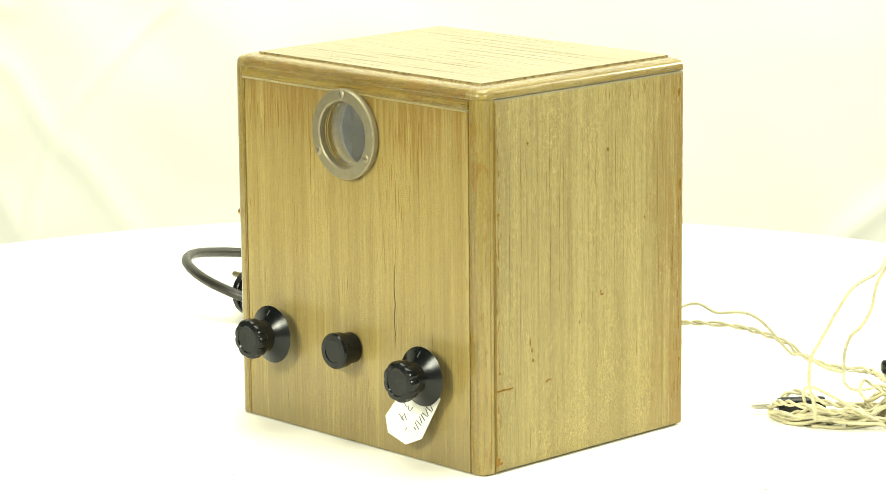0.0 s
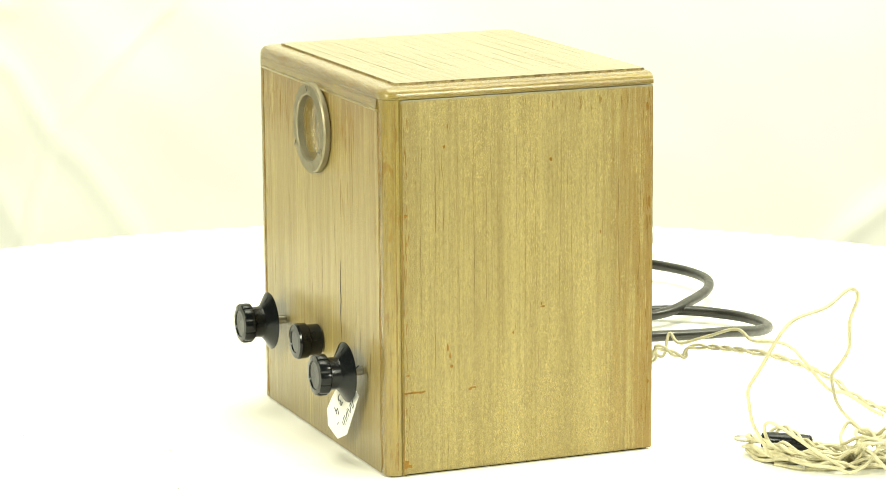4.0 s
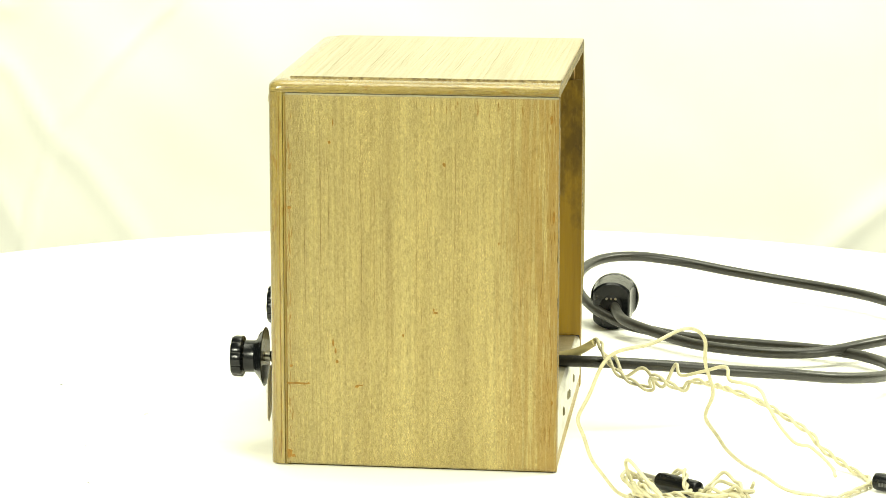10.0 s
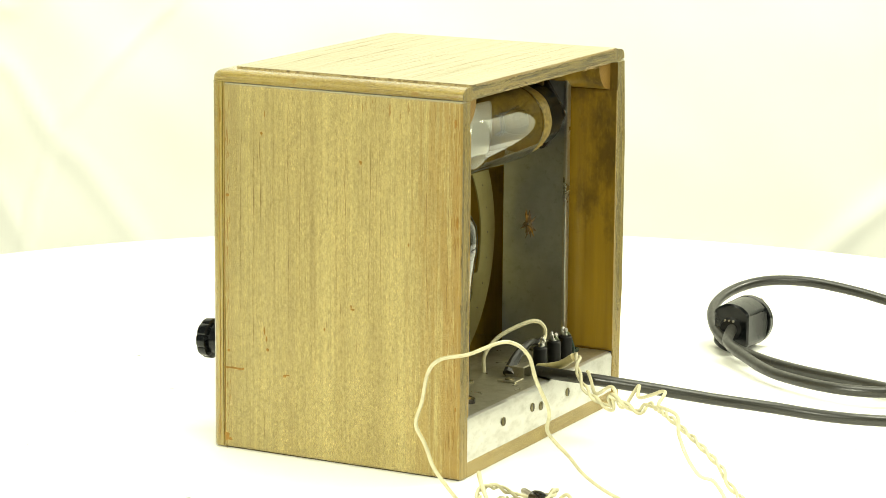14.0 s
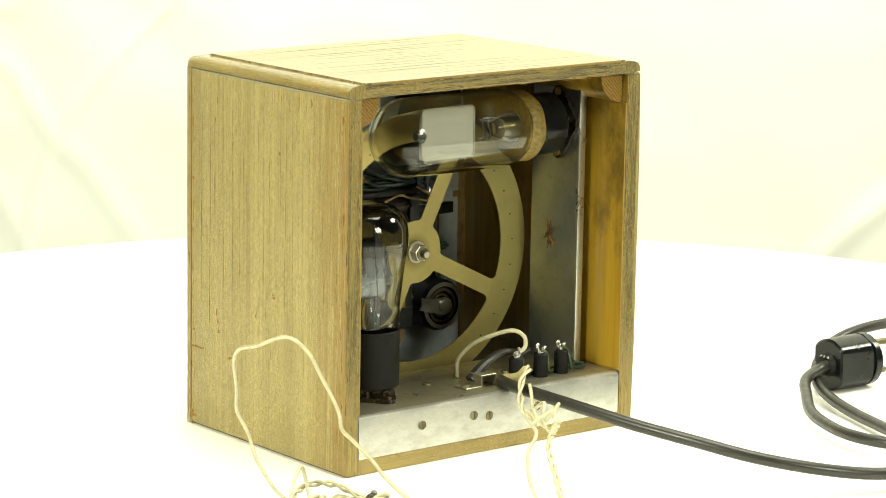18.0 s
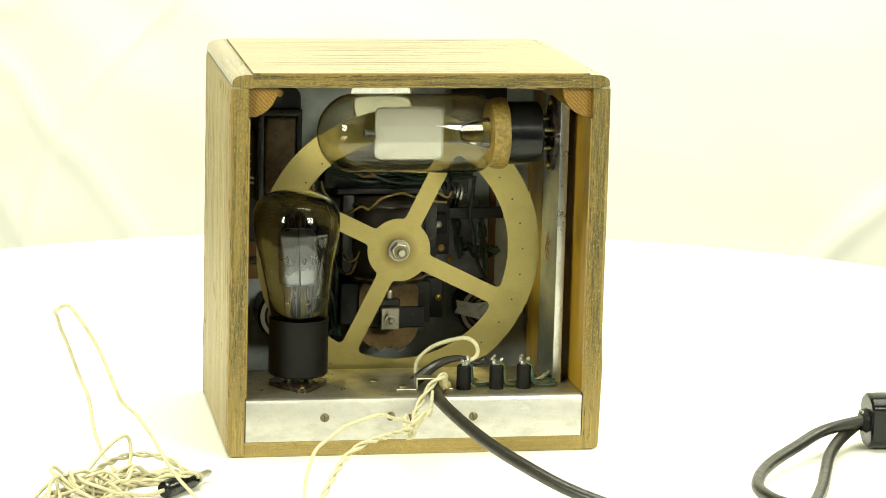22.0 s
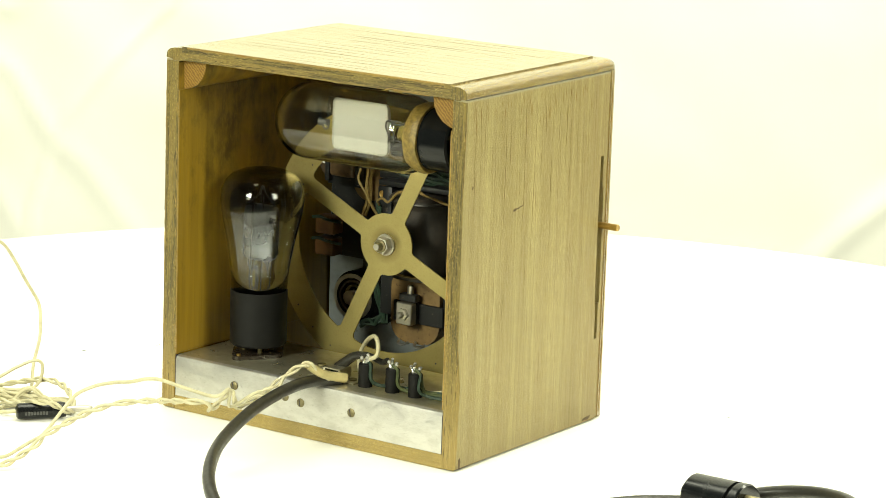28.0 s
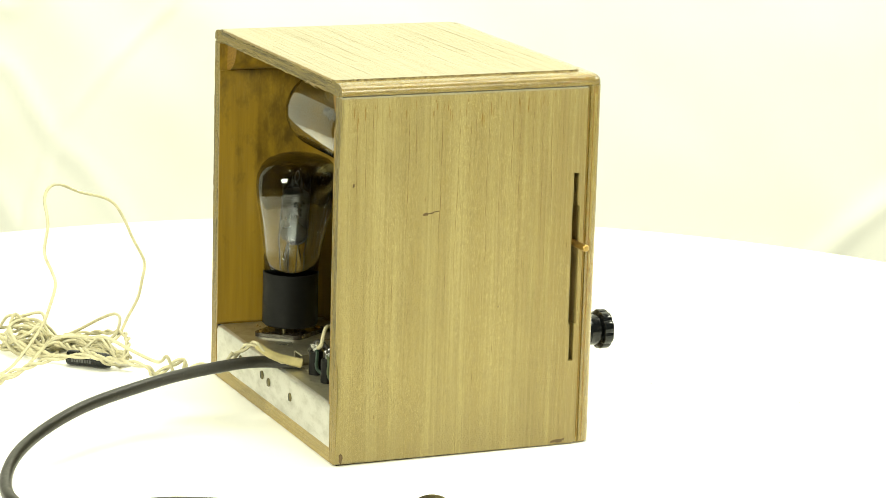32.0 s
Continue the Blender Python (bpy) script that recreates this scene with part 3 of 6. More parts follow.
    tube(bm, crackpts, lambda u: 0.00022 * (1 - abs(2 * u - 1)) + 0.00004, 5)
    settle(bm)
    part("split", bm, M["ink"], s, "thin dark split in the wood")
    # rounded corner posts with quirks
    prof = [(0.0985, -0.0535), (0.0985, YF + 0.0008), (0.0992, YF + 0.0008), (0.0994, YF), (0.1030, YF)] + arc(0.1034, -0.0566, 0.0059, -88, -8, 8) + [(0.1096, -0.0541), (0.1089, -0.0539), (0.1089, -0.0531), (0.1097, -0.0529), (0.1097, -0.0520)]
    for sx in (1, -1):
        bm = bmesh.new()
        prism(bm, [(x * sx, y) for x, y in prof], "z", 0.0008, 0.2182)
        low = [e for e in bm.edges if all(v.co.z < 0.001 for v in e.verts)]
        bmesh.ops.bevel(bm, geom=low, offset=0.0004, segments=2, affect="EDGES", profile=0.5)
        settle(bm)
        post = part("corner_moulding", bm, M["mould_z"], s)
        for x, y in ((0.1006, YF - 0.00002), (0.1064, YF + 0.0014), (0.1094, -0.0562), (0.1099, -0.0526)):
            bm = bmesh.new()
            jit = random.Random(int(x * 1e4))
            tube(bm, [Vector((sx * (x + jit.gauss(0, 0.00006)), y, 0.004 + 0.0053 * i)) for i in range(41)], lambda u: 0.00026 + 0.00012 * math.sin(47 * u) * math.sin(11 * u), 6)
            settle(bm)
            part("quirk_line", bm, M["varnish"], post)
    # top board with a rounded, quirked edge
    top_in = 0.0975
    fy = -0.0510
    bm = bmesh.new()
    box(bm, -top_in, top_in, fy, YB, SIDEZ + 0.0008, TOPZ, 0.0)
    for f in bm.faces:
        c = f.calc_center_median()
        if c.y > YB - 0.001:
            f.material_index = 1
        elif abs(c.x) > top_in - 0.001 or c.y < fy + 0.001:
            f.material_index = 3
        elif c.z < SIDEZ + 0.001:
            f.material_index = 2
    settle(bm)
    part("top_panel", bm, [M["top"], M["rim_x"], M["inner"], M["grime"]], s, "pale top board with fine cracks along the grain", smooth=False)
    # one moulding swept round left, front and right, mitred softly at the corners
    rise = [(0.0, SIDEZ + 0.0004), (0.0, 0.2250)] + [(0.0010 + 0.0111 * math.sin(radians(a)) ** 0.66, 0.2183 + 0.0067 * max(0.0, math.cos(radians(a))) ** 0.62) for a in (0, 4, 10, 18, 27, 36, 45, 54, 63, 72, 80, 86, 89)] + [(0.0119, 0.2183), (0.0080, 0.2183), (0.0070, SIDEZ + 0.0004)]
    def soft(v):
        return math.copysign(abs(v) ** 0.62, v)
    stations = [((top_in, YB), (1, 0))] + [((top_in, y), (1, 0)) for y in (0.07, 0.03, -0.01, -0.04)]
    stations += [((top_in, fy), (soft(math.cos(radians(a))), -soft(math.sin(radians(a))))) for a in range(0, 91, 10)]
    stations += [((x, fy), (0, -1)) for x in (0.08, 0.04, 0.0, -0.04, -0.08)]
    stations += [((-top_in, fy), (-soft(math.sin(radians(a))), -soft(math.cos(radians(a))))) for a in range(0, 91, 10)]
    stations += [((-top_in, y), (-1, 0)) for y in (-0.04, -0.01, 0.03, 0.07)] + [((-top_in, YB), (-1, 0))]
    bm = bmesh.new()
    rows = [[bm.verts.new((px + d * ox, py + d * oy, z)) for d, z in rise] for (px, py), (ox, oy) in stations]
    for a, b in zip(rows, rows[1:]):
        for i in range(len(rise) - 1):
            bm.faces.new((a[i], a[i + 1], b[i + 1], b[i]))
    for row in (rows[0], rows[-1]):
        f = bm.faces.new(row)
        f.material_index = 1
    for f in bm.faces:
        mid = f.calc_center_median()
        if abs(mid.x) < top_in + 0.001 and mid.y < fy + 0.001:
            f.material_index = 2
    settle(bm)
    part("top_moulding", bm, [M["mould_y"], M["rim"], M["mould_x"]], s, "glossy rounded moulding round the top edge", angle=40)
    # thin veneer strip along the top's back edge, its glint put into the gold colour
    bm = bmesh.new()
    box(bm, -top_in + 0.004, top_in - 0.004, YB - 0.001, YB + 0.0003, TOPZ - 0.0011, TOPZ - 0.0001)
    settle(bm)
    part("veneer_edge", bm, M["gold_edge"], s, smooth=False)
    for sx in (1, -1):
        bm = bmesh.new()
        box(bm, *sorted((sx * 0.1000, sx * (HW - 0.0003))), -0.0530, YB - 0.0006, SIDEZ - 0.0006, SIDEZ + 0.0010)
        settle(bm)
        part("quirk_strip", bm, M["top"], s, "thin pale ledge under the moulding", smooth=False)
        # brown strip painting the shade of the gap under the moulding, dirt included
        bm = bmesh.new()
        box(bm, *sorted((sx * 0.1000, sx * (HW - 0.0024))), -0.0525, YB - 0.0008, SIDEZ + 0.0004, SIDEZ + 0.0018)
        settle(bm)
        part("gap_shade_line", bm, M["grime"], s, smooth=False)
    # fascia under the front moulding, with a pale worn lip along its lower edge
    fascia = [(-0.0535, 0.2124), (YF - 0.0009, 0.2124), (YF - 0.0012, 0.2132), (YF - 0.0010, 0.2150), (YF - 0.0005, 0.2172), (YF - 0.0003, 0.2184), (-0.0535, 0.2184)]
    lip = [(-0.0535, 0.2108), (YF - 0.0002, 0.2108), (YF - 0.0012, 0.2113), (YF - 0.0016, 0.2119), (YF - 0.0010, 0.2124), (-0.0535, 0.2124)]
    for name, outline, mat, label in (("front_fascia", fascia, "mould_x", "golden worn fascia under the front moulding"), ("front_lip", lip, "lip", "pale worn lip below the fascia")):
        bm = bmesh.new()
        prism(bm, outline, "x", -0.0990, 0.0990)
        settle(bm)
        part(name, bm, M[mat], s, label)
    # lining strips inside the open back
    for sx in (1, -1):
        bm = bmesh.new()
        box(bm, *sorted((sx * 0.0989, sx * 0.0999)), -0.045, YB + 0.0002, 0.0356, 0.1995, 0.0003, 1)
        for f in bm.faces:
            if f.calc_center_median().y > YB - 0.001:
                f.material_index = 1
        settle(bm)
        part("lining_strip", bm, [M["inner"] if sx > 0 else M["inner_left"], M["gold_edge"]], s, "golden-brown varnished lining")
    # glue blocks inside the upper corners
    for sx in (1, -1):
        bm = bmesh.new()
        pts = [(0.0999, 0.2166)] + [(0.0999 - 0.017 * math.sin(radians(a)) * 1.0, 0.2166 - 0.017 * math.cos(radians(a))) for a in (0, 18, 36, 54, 72, 90)]
        prism(bm, [(x * sx, z) for x, z in pts], "y", -0.045, YB - 0.005)
        for f in bm.faces:
            if f.calc_center_median().y < YB - 0.006:
                f.material_index = 1
        settle(bm)
        part("glue_block", bm, [M["pine"], M["inner"]], s, "quarter-round pine block with end grain")
    # window ring
    bm = bmesh.new()
    lathe(bm, [(0.0197, 0.0), (0.0270, 0.0), (0.0270, 0.0030), (0.0262, 0.0040), (0.0205, 0.0043), (0.0197, 0.0036), (0.0197, 0.0)], (RINGX, YF, RINGZ), (0, -1, 0), 72, close=False)
    ring = part("window_ring", bm, M["bronze"], s, "grey bronze ring held by three slotted screws")
    bm = bmesh.new()
    lathe(bm, [(0.0206, -0.0002), (0.0206, -0.0138), (0.0214, -0.0138), (0.0214, -0.0002), (0.0206, -0.0002)], (BOREX, YF, RINGZ), (0, -1, 0), 64, close=False)
    part("window_bore", bm, M["bore"], s, "golden wall of the window opening")
    for a in (90, 210, 330):
        bm = bmesh.new()
        cx, cz = RINGX + 0.0236 * math.cos(radians(a)), RINGZ + 0.0236 * math.sin(radians(a))
        lathe(bm, [(0.0026, 0.0), (0.0026, 0.0003), (0.0017, 0.0009)], (cx, YF - 0.0040, cz), (0, -1, 0), 18)
        part("screw", bm, M["bronze"], ring)
        bm = bmesh.new()
        d = Vector((math.cos(radians(a + 25)), 0, math.sin(radians(a + 25)))) * 0.0017
        c = Vector((cx, YF - 0.00488, cz))
        tube(bm, [c - d, c + d], 0.00035, 4)
        part("screw_slot", bm, M["ink"], ring)
    lens_p = [(0.0, -0.0030)] + [(0.0204 * k / 8, -0.0030 - 0.0010 * (k / 8) ** 2) for k in range(1, 9)]
    bm = bmesh.new()
    lathe(bm, lens_p + [(0.0204, -0.0060), (0.0, -0.0060)], (BOREX, YF, RINGZ), (0, -1, 0), 48)
    lens = part("window_lens", bm, M["dusty"], s, "dusty round glass lens set behind the ring")
    lens.visible_shadow = False
    # knobs
    def knob(x, z, flared):
        k = new("knob")
        k.parent = s
        k.location = (x, YF, z)
        tagged(k, "black bakelite knob with a flared skirt on a steel shaft" if flared else "small plain black bakelite knob")
        w = lambda a, h: 1.0 + (0.075 * (abs(math.cos(4.5 * a)) ** 0.6 - 0.75) if 0.0212 < h < 0.0284 else 0.0)
        if flared:
            bm = bmesh.new()
            lathe(bm, [(0.0, 0.0086), (0.0172, 0.0086), (0.0176, 0.0090), (0.0150, 0.0106), (0.0118, 0.0128), (0.0097, 0.0146), (0.0095, 0.0155), (0.0095, 0.0212)], (0, 0, 0), (0, -1, 0), 56)
            part("skirt", bm, M["bakelite"], k)
            bm = bmesh.new()
            lathe(bm, [(0.0095, 0.0206), (0.0114, 0.0215), (0.0121, 0.0222), (0.0121, 0.0268), (0.0113, 0.0282), (0.0085, 0.0286), (0.0080, 0.0280), (0.0, 0.0278)], (0, 0, 0), (0, -1, 0), 108, w)
            part("grip", bm, M["bakelite"], k)
            bm = bmesh.new()
            lathe(bm, [(0.0027, -0.004), (0.0027, 0.0090)], (0, 0, 0), (0, -1, 0), 20)
            part("shaft", bm, M["nickel"], k, "bright steel shaft")
            bm = bmesh.new()
            tube(bm, [Vector((0.001, -0.0106, 0.0153)), Vector((0.0006, -0.0128, 0.0122))], 0.00035, 5)
            part("pointer_line", bm, M["engraved"], k, "pale engraved pointer line")
        else:
            bm = bmesh.new()
            lathe(bm, [(0.0094, 0.0004), (0.0094, 0.0075), (0.0106, 0.0084), (0.0109, 0.0140), (0.0101, 0.0152), (0.0070, 0.0154), (0.0066, 0.0149), (0.0, 0.0148)], (0, 0, 0), (0, -1, 0), 64)
            part("grip", bm, M["bakelite"], k)
            bm = bmesh.new()
            lathe(bm, [(0.003, -0.004), (0.003, 0.002)], (0, 0, 0), (0, -1, 0), 20)
            part("shaft", bm, M["nickel"], k)
    knob(-0.0640, 0.0580, True)
    knob(0.0682, 0.0547, True)
    knob(-0.0012, 0.0588, False)
    # brass pin in the side slot
    bm = bmesh.new()
    lathe(bm, [(0.0021, 0.0), (0.0021, 0.0285), (0.0016, 0.0292)], (-0.0905, -0.0473, 0.1232), (-1, 0, 0), 20)
    part("lever_pin", bm, M["brass"], s, "brass lever pin sticking out of the slot")
    bm = bmesh.new()
    box(bm, -0.0962, -0.0950, -0.0525, -0.0415, 0.050, 0.168)
    part("slide_plate", bm, M["brass"], s, "brass plate behind the slot", smooth=False)
    # chassis tray
    bm = bmesh.new()
    cy, cz, cb = YB - 0.0002, 0.0346, 0.0092
    cp = [(cy - 0.0012, cb), (cy - 0.0012, cz - 0.003), (cy - 0.003, cz - 0.0012), (0.0315, cz - 0.0012), (0.0315, cz)] + [(cy - 0.003, cz), (cy - 0.0009, cz - 0.0009), (cy, cz - 0.003), (cy, cb)]
    prism(bm, cp, "x", -0.0993, 0.0993)
    bm.normal_update()
    for f in bm.faces:
        if f.calc_center_median().z > cz - 0.0002 and abs(f.normal.z) > 0.9:
            f.material_index = 1
    settle(bm)
    ch = part("chassis", bm, [M["tray"], M["tray_top"]], s, "scuffed bare aluminium chassis tray")
    # black strips stand in for the shade in the gap round the tray
    for dims in ((-0.1000, -0.0993, cy - 0.006, cy - 0.0004, cb - 0.0003, cz), (0.0993, 0.1000, cy - 0.006, cy - 0.0004, cb - 0.0003, cz), (-0.0993, 0.0993, cy - 0.006, cy - 0.0004, cb - 0.0002, cb + 0.0009)):
        bm = bmesh.new()
        box(bm, *dims)
        settle(bm)
        part("seam_shade", bm, M["ink"], ch, "black strip painting the shaded gap between tray and cabinet", smooth=False)
    cy += 0.0010
    for x, z in ((0.0557, 0.0232), (0.0166, 0.0233), (0.0048, 0.0216), (-0.0328, 0.0222)):
        bm = bmesh.new()
        lathe(bm, [(0.0027, 0.0), (0.0027, 0.0004), (0.0018, 0.0009)], (x, cy, z), (0, 1, 0), 20)
        part("screw", bm, M["screw"], ch, "dull slotted screw")
        bm = bmesh.new()
        tube(bm, [Vector((x, cy + 0.0008, z - 0.0021)), Vector((x + 0.0006, cy + 0.0008, z + 0.0021))], 0.00035, 4)
        part("screw_slot", bm, M["ink"], ch)
    # upright metal fin beside the long lamp, with folded edge
    bm = bmesh.new()
    box(bm, -0.0882, -0.0868, 0.0335, 0.0766, cz, 0.2085)
    fin = part("upright_fin", bm, M["alu_dull"], s, "upright aluminium plate with a rusty spot", smooth=False)
    bm = bmesh.new()
    box(bm, -0.0915, -0.0862, 0.0746, 0.0770, cz, 0.2080, 0.0006, 2)
    part("folded_edge", bm, M["alu"], fin, "bright folded front edge")
    # a burst of rust: a dark core with short arms
    rng = random.Random(4)
    for k in range(22):
        a = rng.uniform(0, 6.283)
        L = rng.uniform(0.0025, 0.0095) if k else 0.003
        p0 = Vector((-0.0867, 0.0512 + 0.0008 * math.cos(a), 0.1128 + 0.0012 * math.sin(a)))
        p1 = p0 + Vector((0, L * 0.6 * math.cos(a), L * math.sin(a)))
        bm = bmesh.new()
        tube(bm, [p0, p0.lerp(p1, 0.5) + Vector((0, rng.gauss(0, 0.0003), rng.gauss(0, 0.0003))), p1], lambda u: 0.0012 * (1 - u) + 0.00014, 6)
        part("rust_streak", bm, M["scar"] if k % 3 else M["rust"], fin, "rust-brown blister")
    # inner front plate, bored for the window
    bm = bmesh.new()
    bored_plate(bm, -0.0972, 0.0985, 0.0088, 0.2150, -0.0488, -0.0476, 0.0, RINGZ, 0.0210)
    part("inner_plate", bm, M["plate_grey"], s, "grey metal plate behind the front board", smooth=False)
    return s


SET = build_set()


def build_disc(s):
    c = Vector((0.0002, 0.0275, 0.107))
    ro, ri, rh, sw = 0.0870, 0.0676, 0.0193, 0.0053
    th = 0.0009
    seg = 96
    d = new("scanning_disc")
    d.parent = s
    tagged(d, "thin dull-gold spoked metal disc")
    def ring(name, r0, r1):
        bm = bmesh.new()
        rows = []
        for i in range(seg):
            a = 2 * math.pi * i / seg
            rows.append([bm.verts.new((c.x + r * math.cos(a), y, c.z + r * math.sin(a))) for r, y in ((r0, c.y), (r1, c.y), (r1, c.y - th), (r0, c.y - th))])
        for p, q in zip(rows, rows[1:] + rows[:1]):
            for k in range(4):
                bm.faces.new((p[k], p[(k + 1) % 4], q[(k + 1) % 4], q[k]))
        part(name, bm, M["brass_dull"], d, angle=20)
    ring("rim", ri, ro)
    ring("hub", 0.0042, rh)
    for k in range(4):
        bm = bmesh.new()
        a = radians(116 + 90 * k)
        u, v = Vector((math.cos(a), 0, math.sin(a))), Vector((-math.sin(a), 0, math.cos(a)))
        # straight spokes with small rounded fillets where they meet hub and rim
        outline = []
        fil = 0.0032
        r_in, r_out = math.sqrt(rh * rh - (sw + fil) ** 2), math.sqrt(ri * ri - (sw + fil) ** 2)
        for i in range(7):
            h = math.radians(90 * i / 6)
            outline.append((r_in + fil * (1 - math.cos(h)), sw + fil * (1 - math.sin(h))))
        mirror = [(r_out - (r - r_in), w) for r, w in reversed(outline)]
        outline = [(r_in - 0.0015, sw + fil)] + outline + mirror + [(ri + 0.001, sw + fil)]
        left = [c + u * r + v * w for r, w in outline]
        right = [c + u * r - v * w for r, w in outline]
        off = Vector((0, -0.00005, 0))
        f = [bm.verts.new(p + off) for p in left + right[::-1]]
        b = [bm.verts.new(p + Vector((0, -th, 0)) - off) for p in left + right[::-1]]
        m = len(f)
        for i in range(m // 2 - 1):
            bm.faces.new((f[i], f[i + 1], f[m - 2 - i], f[m - 1 - i]))
            bm.faces.new((b[i], b[i + 1], b[m - 2 - i], b[m - 1 - i]))
        for i in range(m):
            bm.faces.new((f[i], f[(i + 1) % m], b[(i + 1) % m], b[i]))
        part("spoke", bm, M["brass_dull"], d, angle=20)
    bm = bmesh.new()
    hexa = [(c.x + 0.0056 * math.cos(radians(60 * i + 10)), c.z + 0.0056 * math.sin(radians(60 * i + 10))) for i in range(6)]
    prism(bm, hexa, "y", c.y + 0.0012, c.y + 0.0062)
    bmesh.ops.bevel(bm, geom=[e for e in bm.edges if all(v.co.y > c.y + 0.006 for v in e.verts)], offset=0.0009, segments=2, affect="EDGES", profile=0.5)
    part("hub_nut", bm, M["nickel"], d, "nickel hexagon nut", smooth=False)
    bm = bmesh.new()
    lathe(bm, [(0.0067, 0.0), (0.0067, 0.0014)], c, (0, 1, 0), 32)
    part("washer", bm, M["nickel"], d)
    bm = bmesh.new()
    lathe(bm, [(0.0040, 0.0060), (0.0040, 0.0070), (0.0029, 0.0072)], c, (0, 1, 0), 24)
    part("lock_ring", bm, M["screw"], d, "dark ring round the axle end")
    bm = bmesh.new()
    lathe(bm, [(0.0026, -0.03), (0.0026, 0.0098), (0.0020, 0.0108)], c, (0, 1, 0), 20)
    part("axle", bm, M["nickel"], d)
    # tiny holes of the scanning spiral
    for k in range(30):
        a = 2 * math.pi * k / 30
        r = 0.0700 + 0.0135 * k / 30
        bm = bmesh.new()
        lathe(bm, [(0.00055, 0.0), (0.00055, 0.00012)], c + Vector((r * math.cos(a), 0.00002, r * math.sin(a))), (0, 1, 0), 8)
        part("scan_hole", bm, M["ink"], d)


build_disc(SET)


def build_wear(s):
    """Chips, scratches and rust-brown spots on the side boards."""
    rng = random.Random(12)
    def chip(side, y, z, w, h, mat, lean=0.0):
        bm = bmesh.new()
        x = side * (HW + 0.00008)
        ring = []
        for i in range(12):
            a = 2 * math.pi * i / 12
            r = rng.uniform(0.55, 1.1)
            u, v = 1.3 * w * r * math.cos(a), 1.3 * h * r * math.sin(a)
            ring.append(bm.verts.new((x, y + u * math.cos(lean) - v * math.sin(lean), z + u * math.sin(lean) + v * math.cos(lean))))
        bm.faces.new(ring)
        bmesh.ops.extrude_face_region(bm, geom=bm.faces[:])
        for v in bm.verts:
            if v not in ring:
                v.co.x -= side * 0.0003
        settle(bm)
        part("chip", bm, M[mat], s, smooth=False)
    rust = "rust"
    for k in range(9):
        chip(1, -0.0512 + 0.0014 * k, 0.0492 + rng.uniform(-0.0003, 0.0003), 0.0012 * (1.3 - 0.08 * k), 0.0006, rust)
    for y, z, w, h in ((-0.0118, 0.0483, 0.0010, 0.0008), (-0.0095, 0.0490, 0.0013, 0.0004), (0.0338, 0.0929, 0.0014, 0.0005), (0.0328, 0.0945, 0.0004, 0.0012), (-0.0233, 0.0628, 0.0010, 0.0009),
                       (-0.0270, 0.1901, 0.0009, 0.0010), (0.0388, 0.1786, 0.0010, 0.0011), (-0.0500, 0.0595, 0.0009, 0.0007), (-0.0505, 0.1520, 0.0012, 0.0010), (-0.0515, 0.0075, 0.0016, 0.0022),
                       (-0.0490, 0.0060, 0.0011, 0.0010), (0.0152, 0.0790, 0.0006, 0.0008), (-0.0255, 0.0740, 0.0005, 0.0030), (-0.0240, 0.0690, 0.0005, 0.0016), (0.0700, 0.1340, 0.0004, 0.0008),
                       (-0.0250, 0.2010, 0.0004, 0.0020), (0.0995, 0.2050, 0.0008, 0.0020), (0.1012, 0.1500, 0.0006, 0.0035), (0.1008, 0.0420, 0.0005, 0.0014)):
        chip(1, y, z, w, h, rust)
    for y, z, w, h, a in ((0.0500, 0.1474, 0.0016, 0.0009, 0.1), (0.0470, 0.1478, 0.0022, 0.0004, 0.15), (0.0430, 0.1486, 0.0024, 0.0003, 0.15), (0.0955, 0.1667, 0.0006, 0.0010, 0), (0.0020, 0.0890, 0.0004, 0.0006, 0),
                         (0.1000, 0.0050, 0.0010, 0.0030, 0), (-0.0400, 0.0030, 0.0040, 0.0010, 0.2)):
        chip(-1, y, z, w, h, "scar", -0.5 * a)


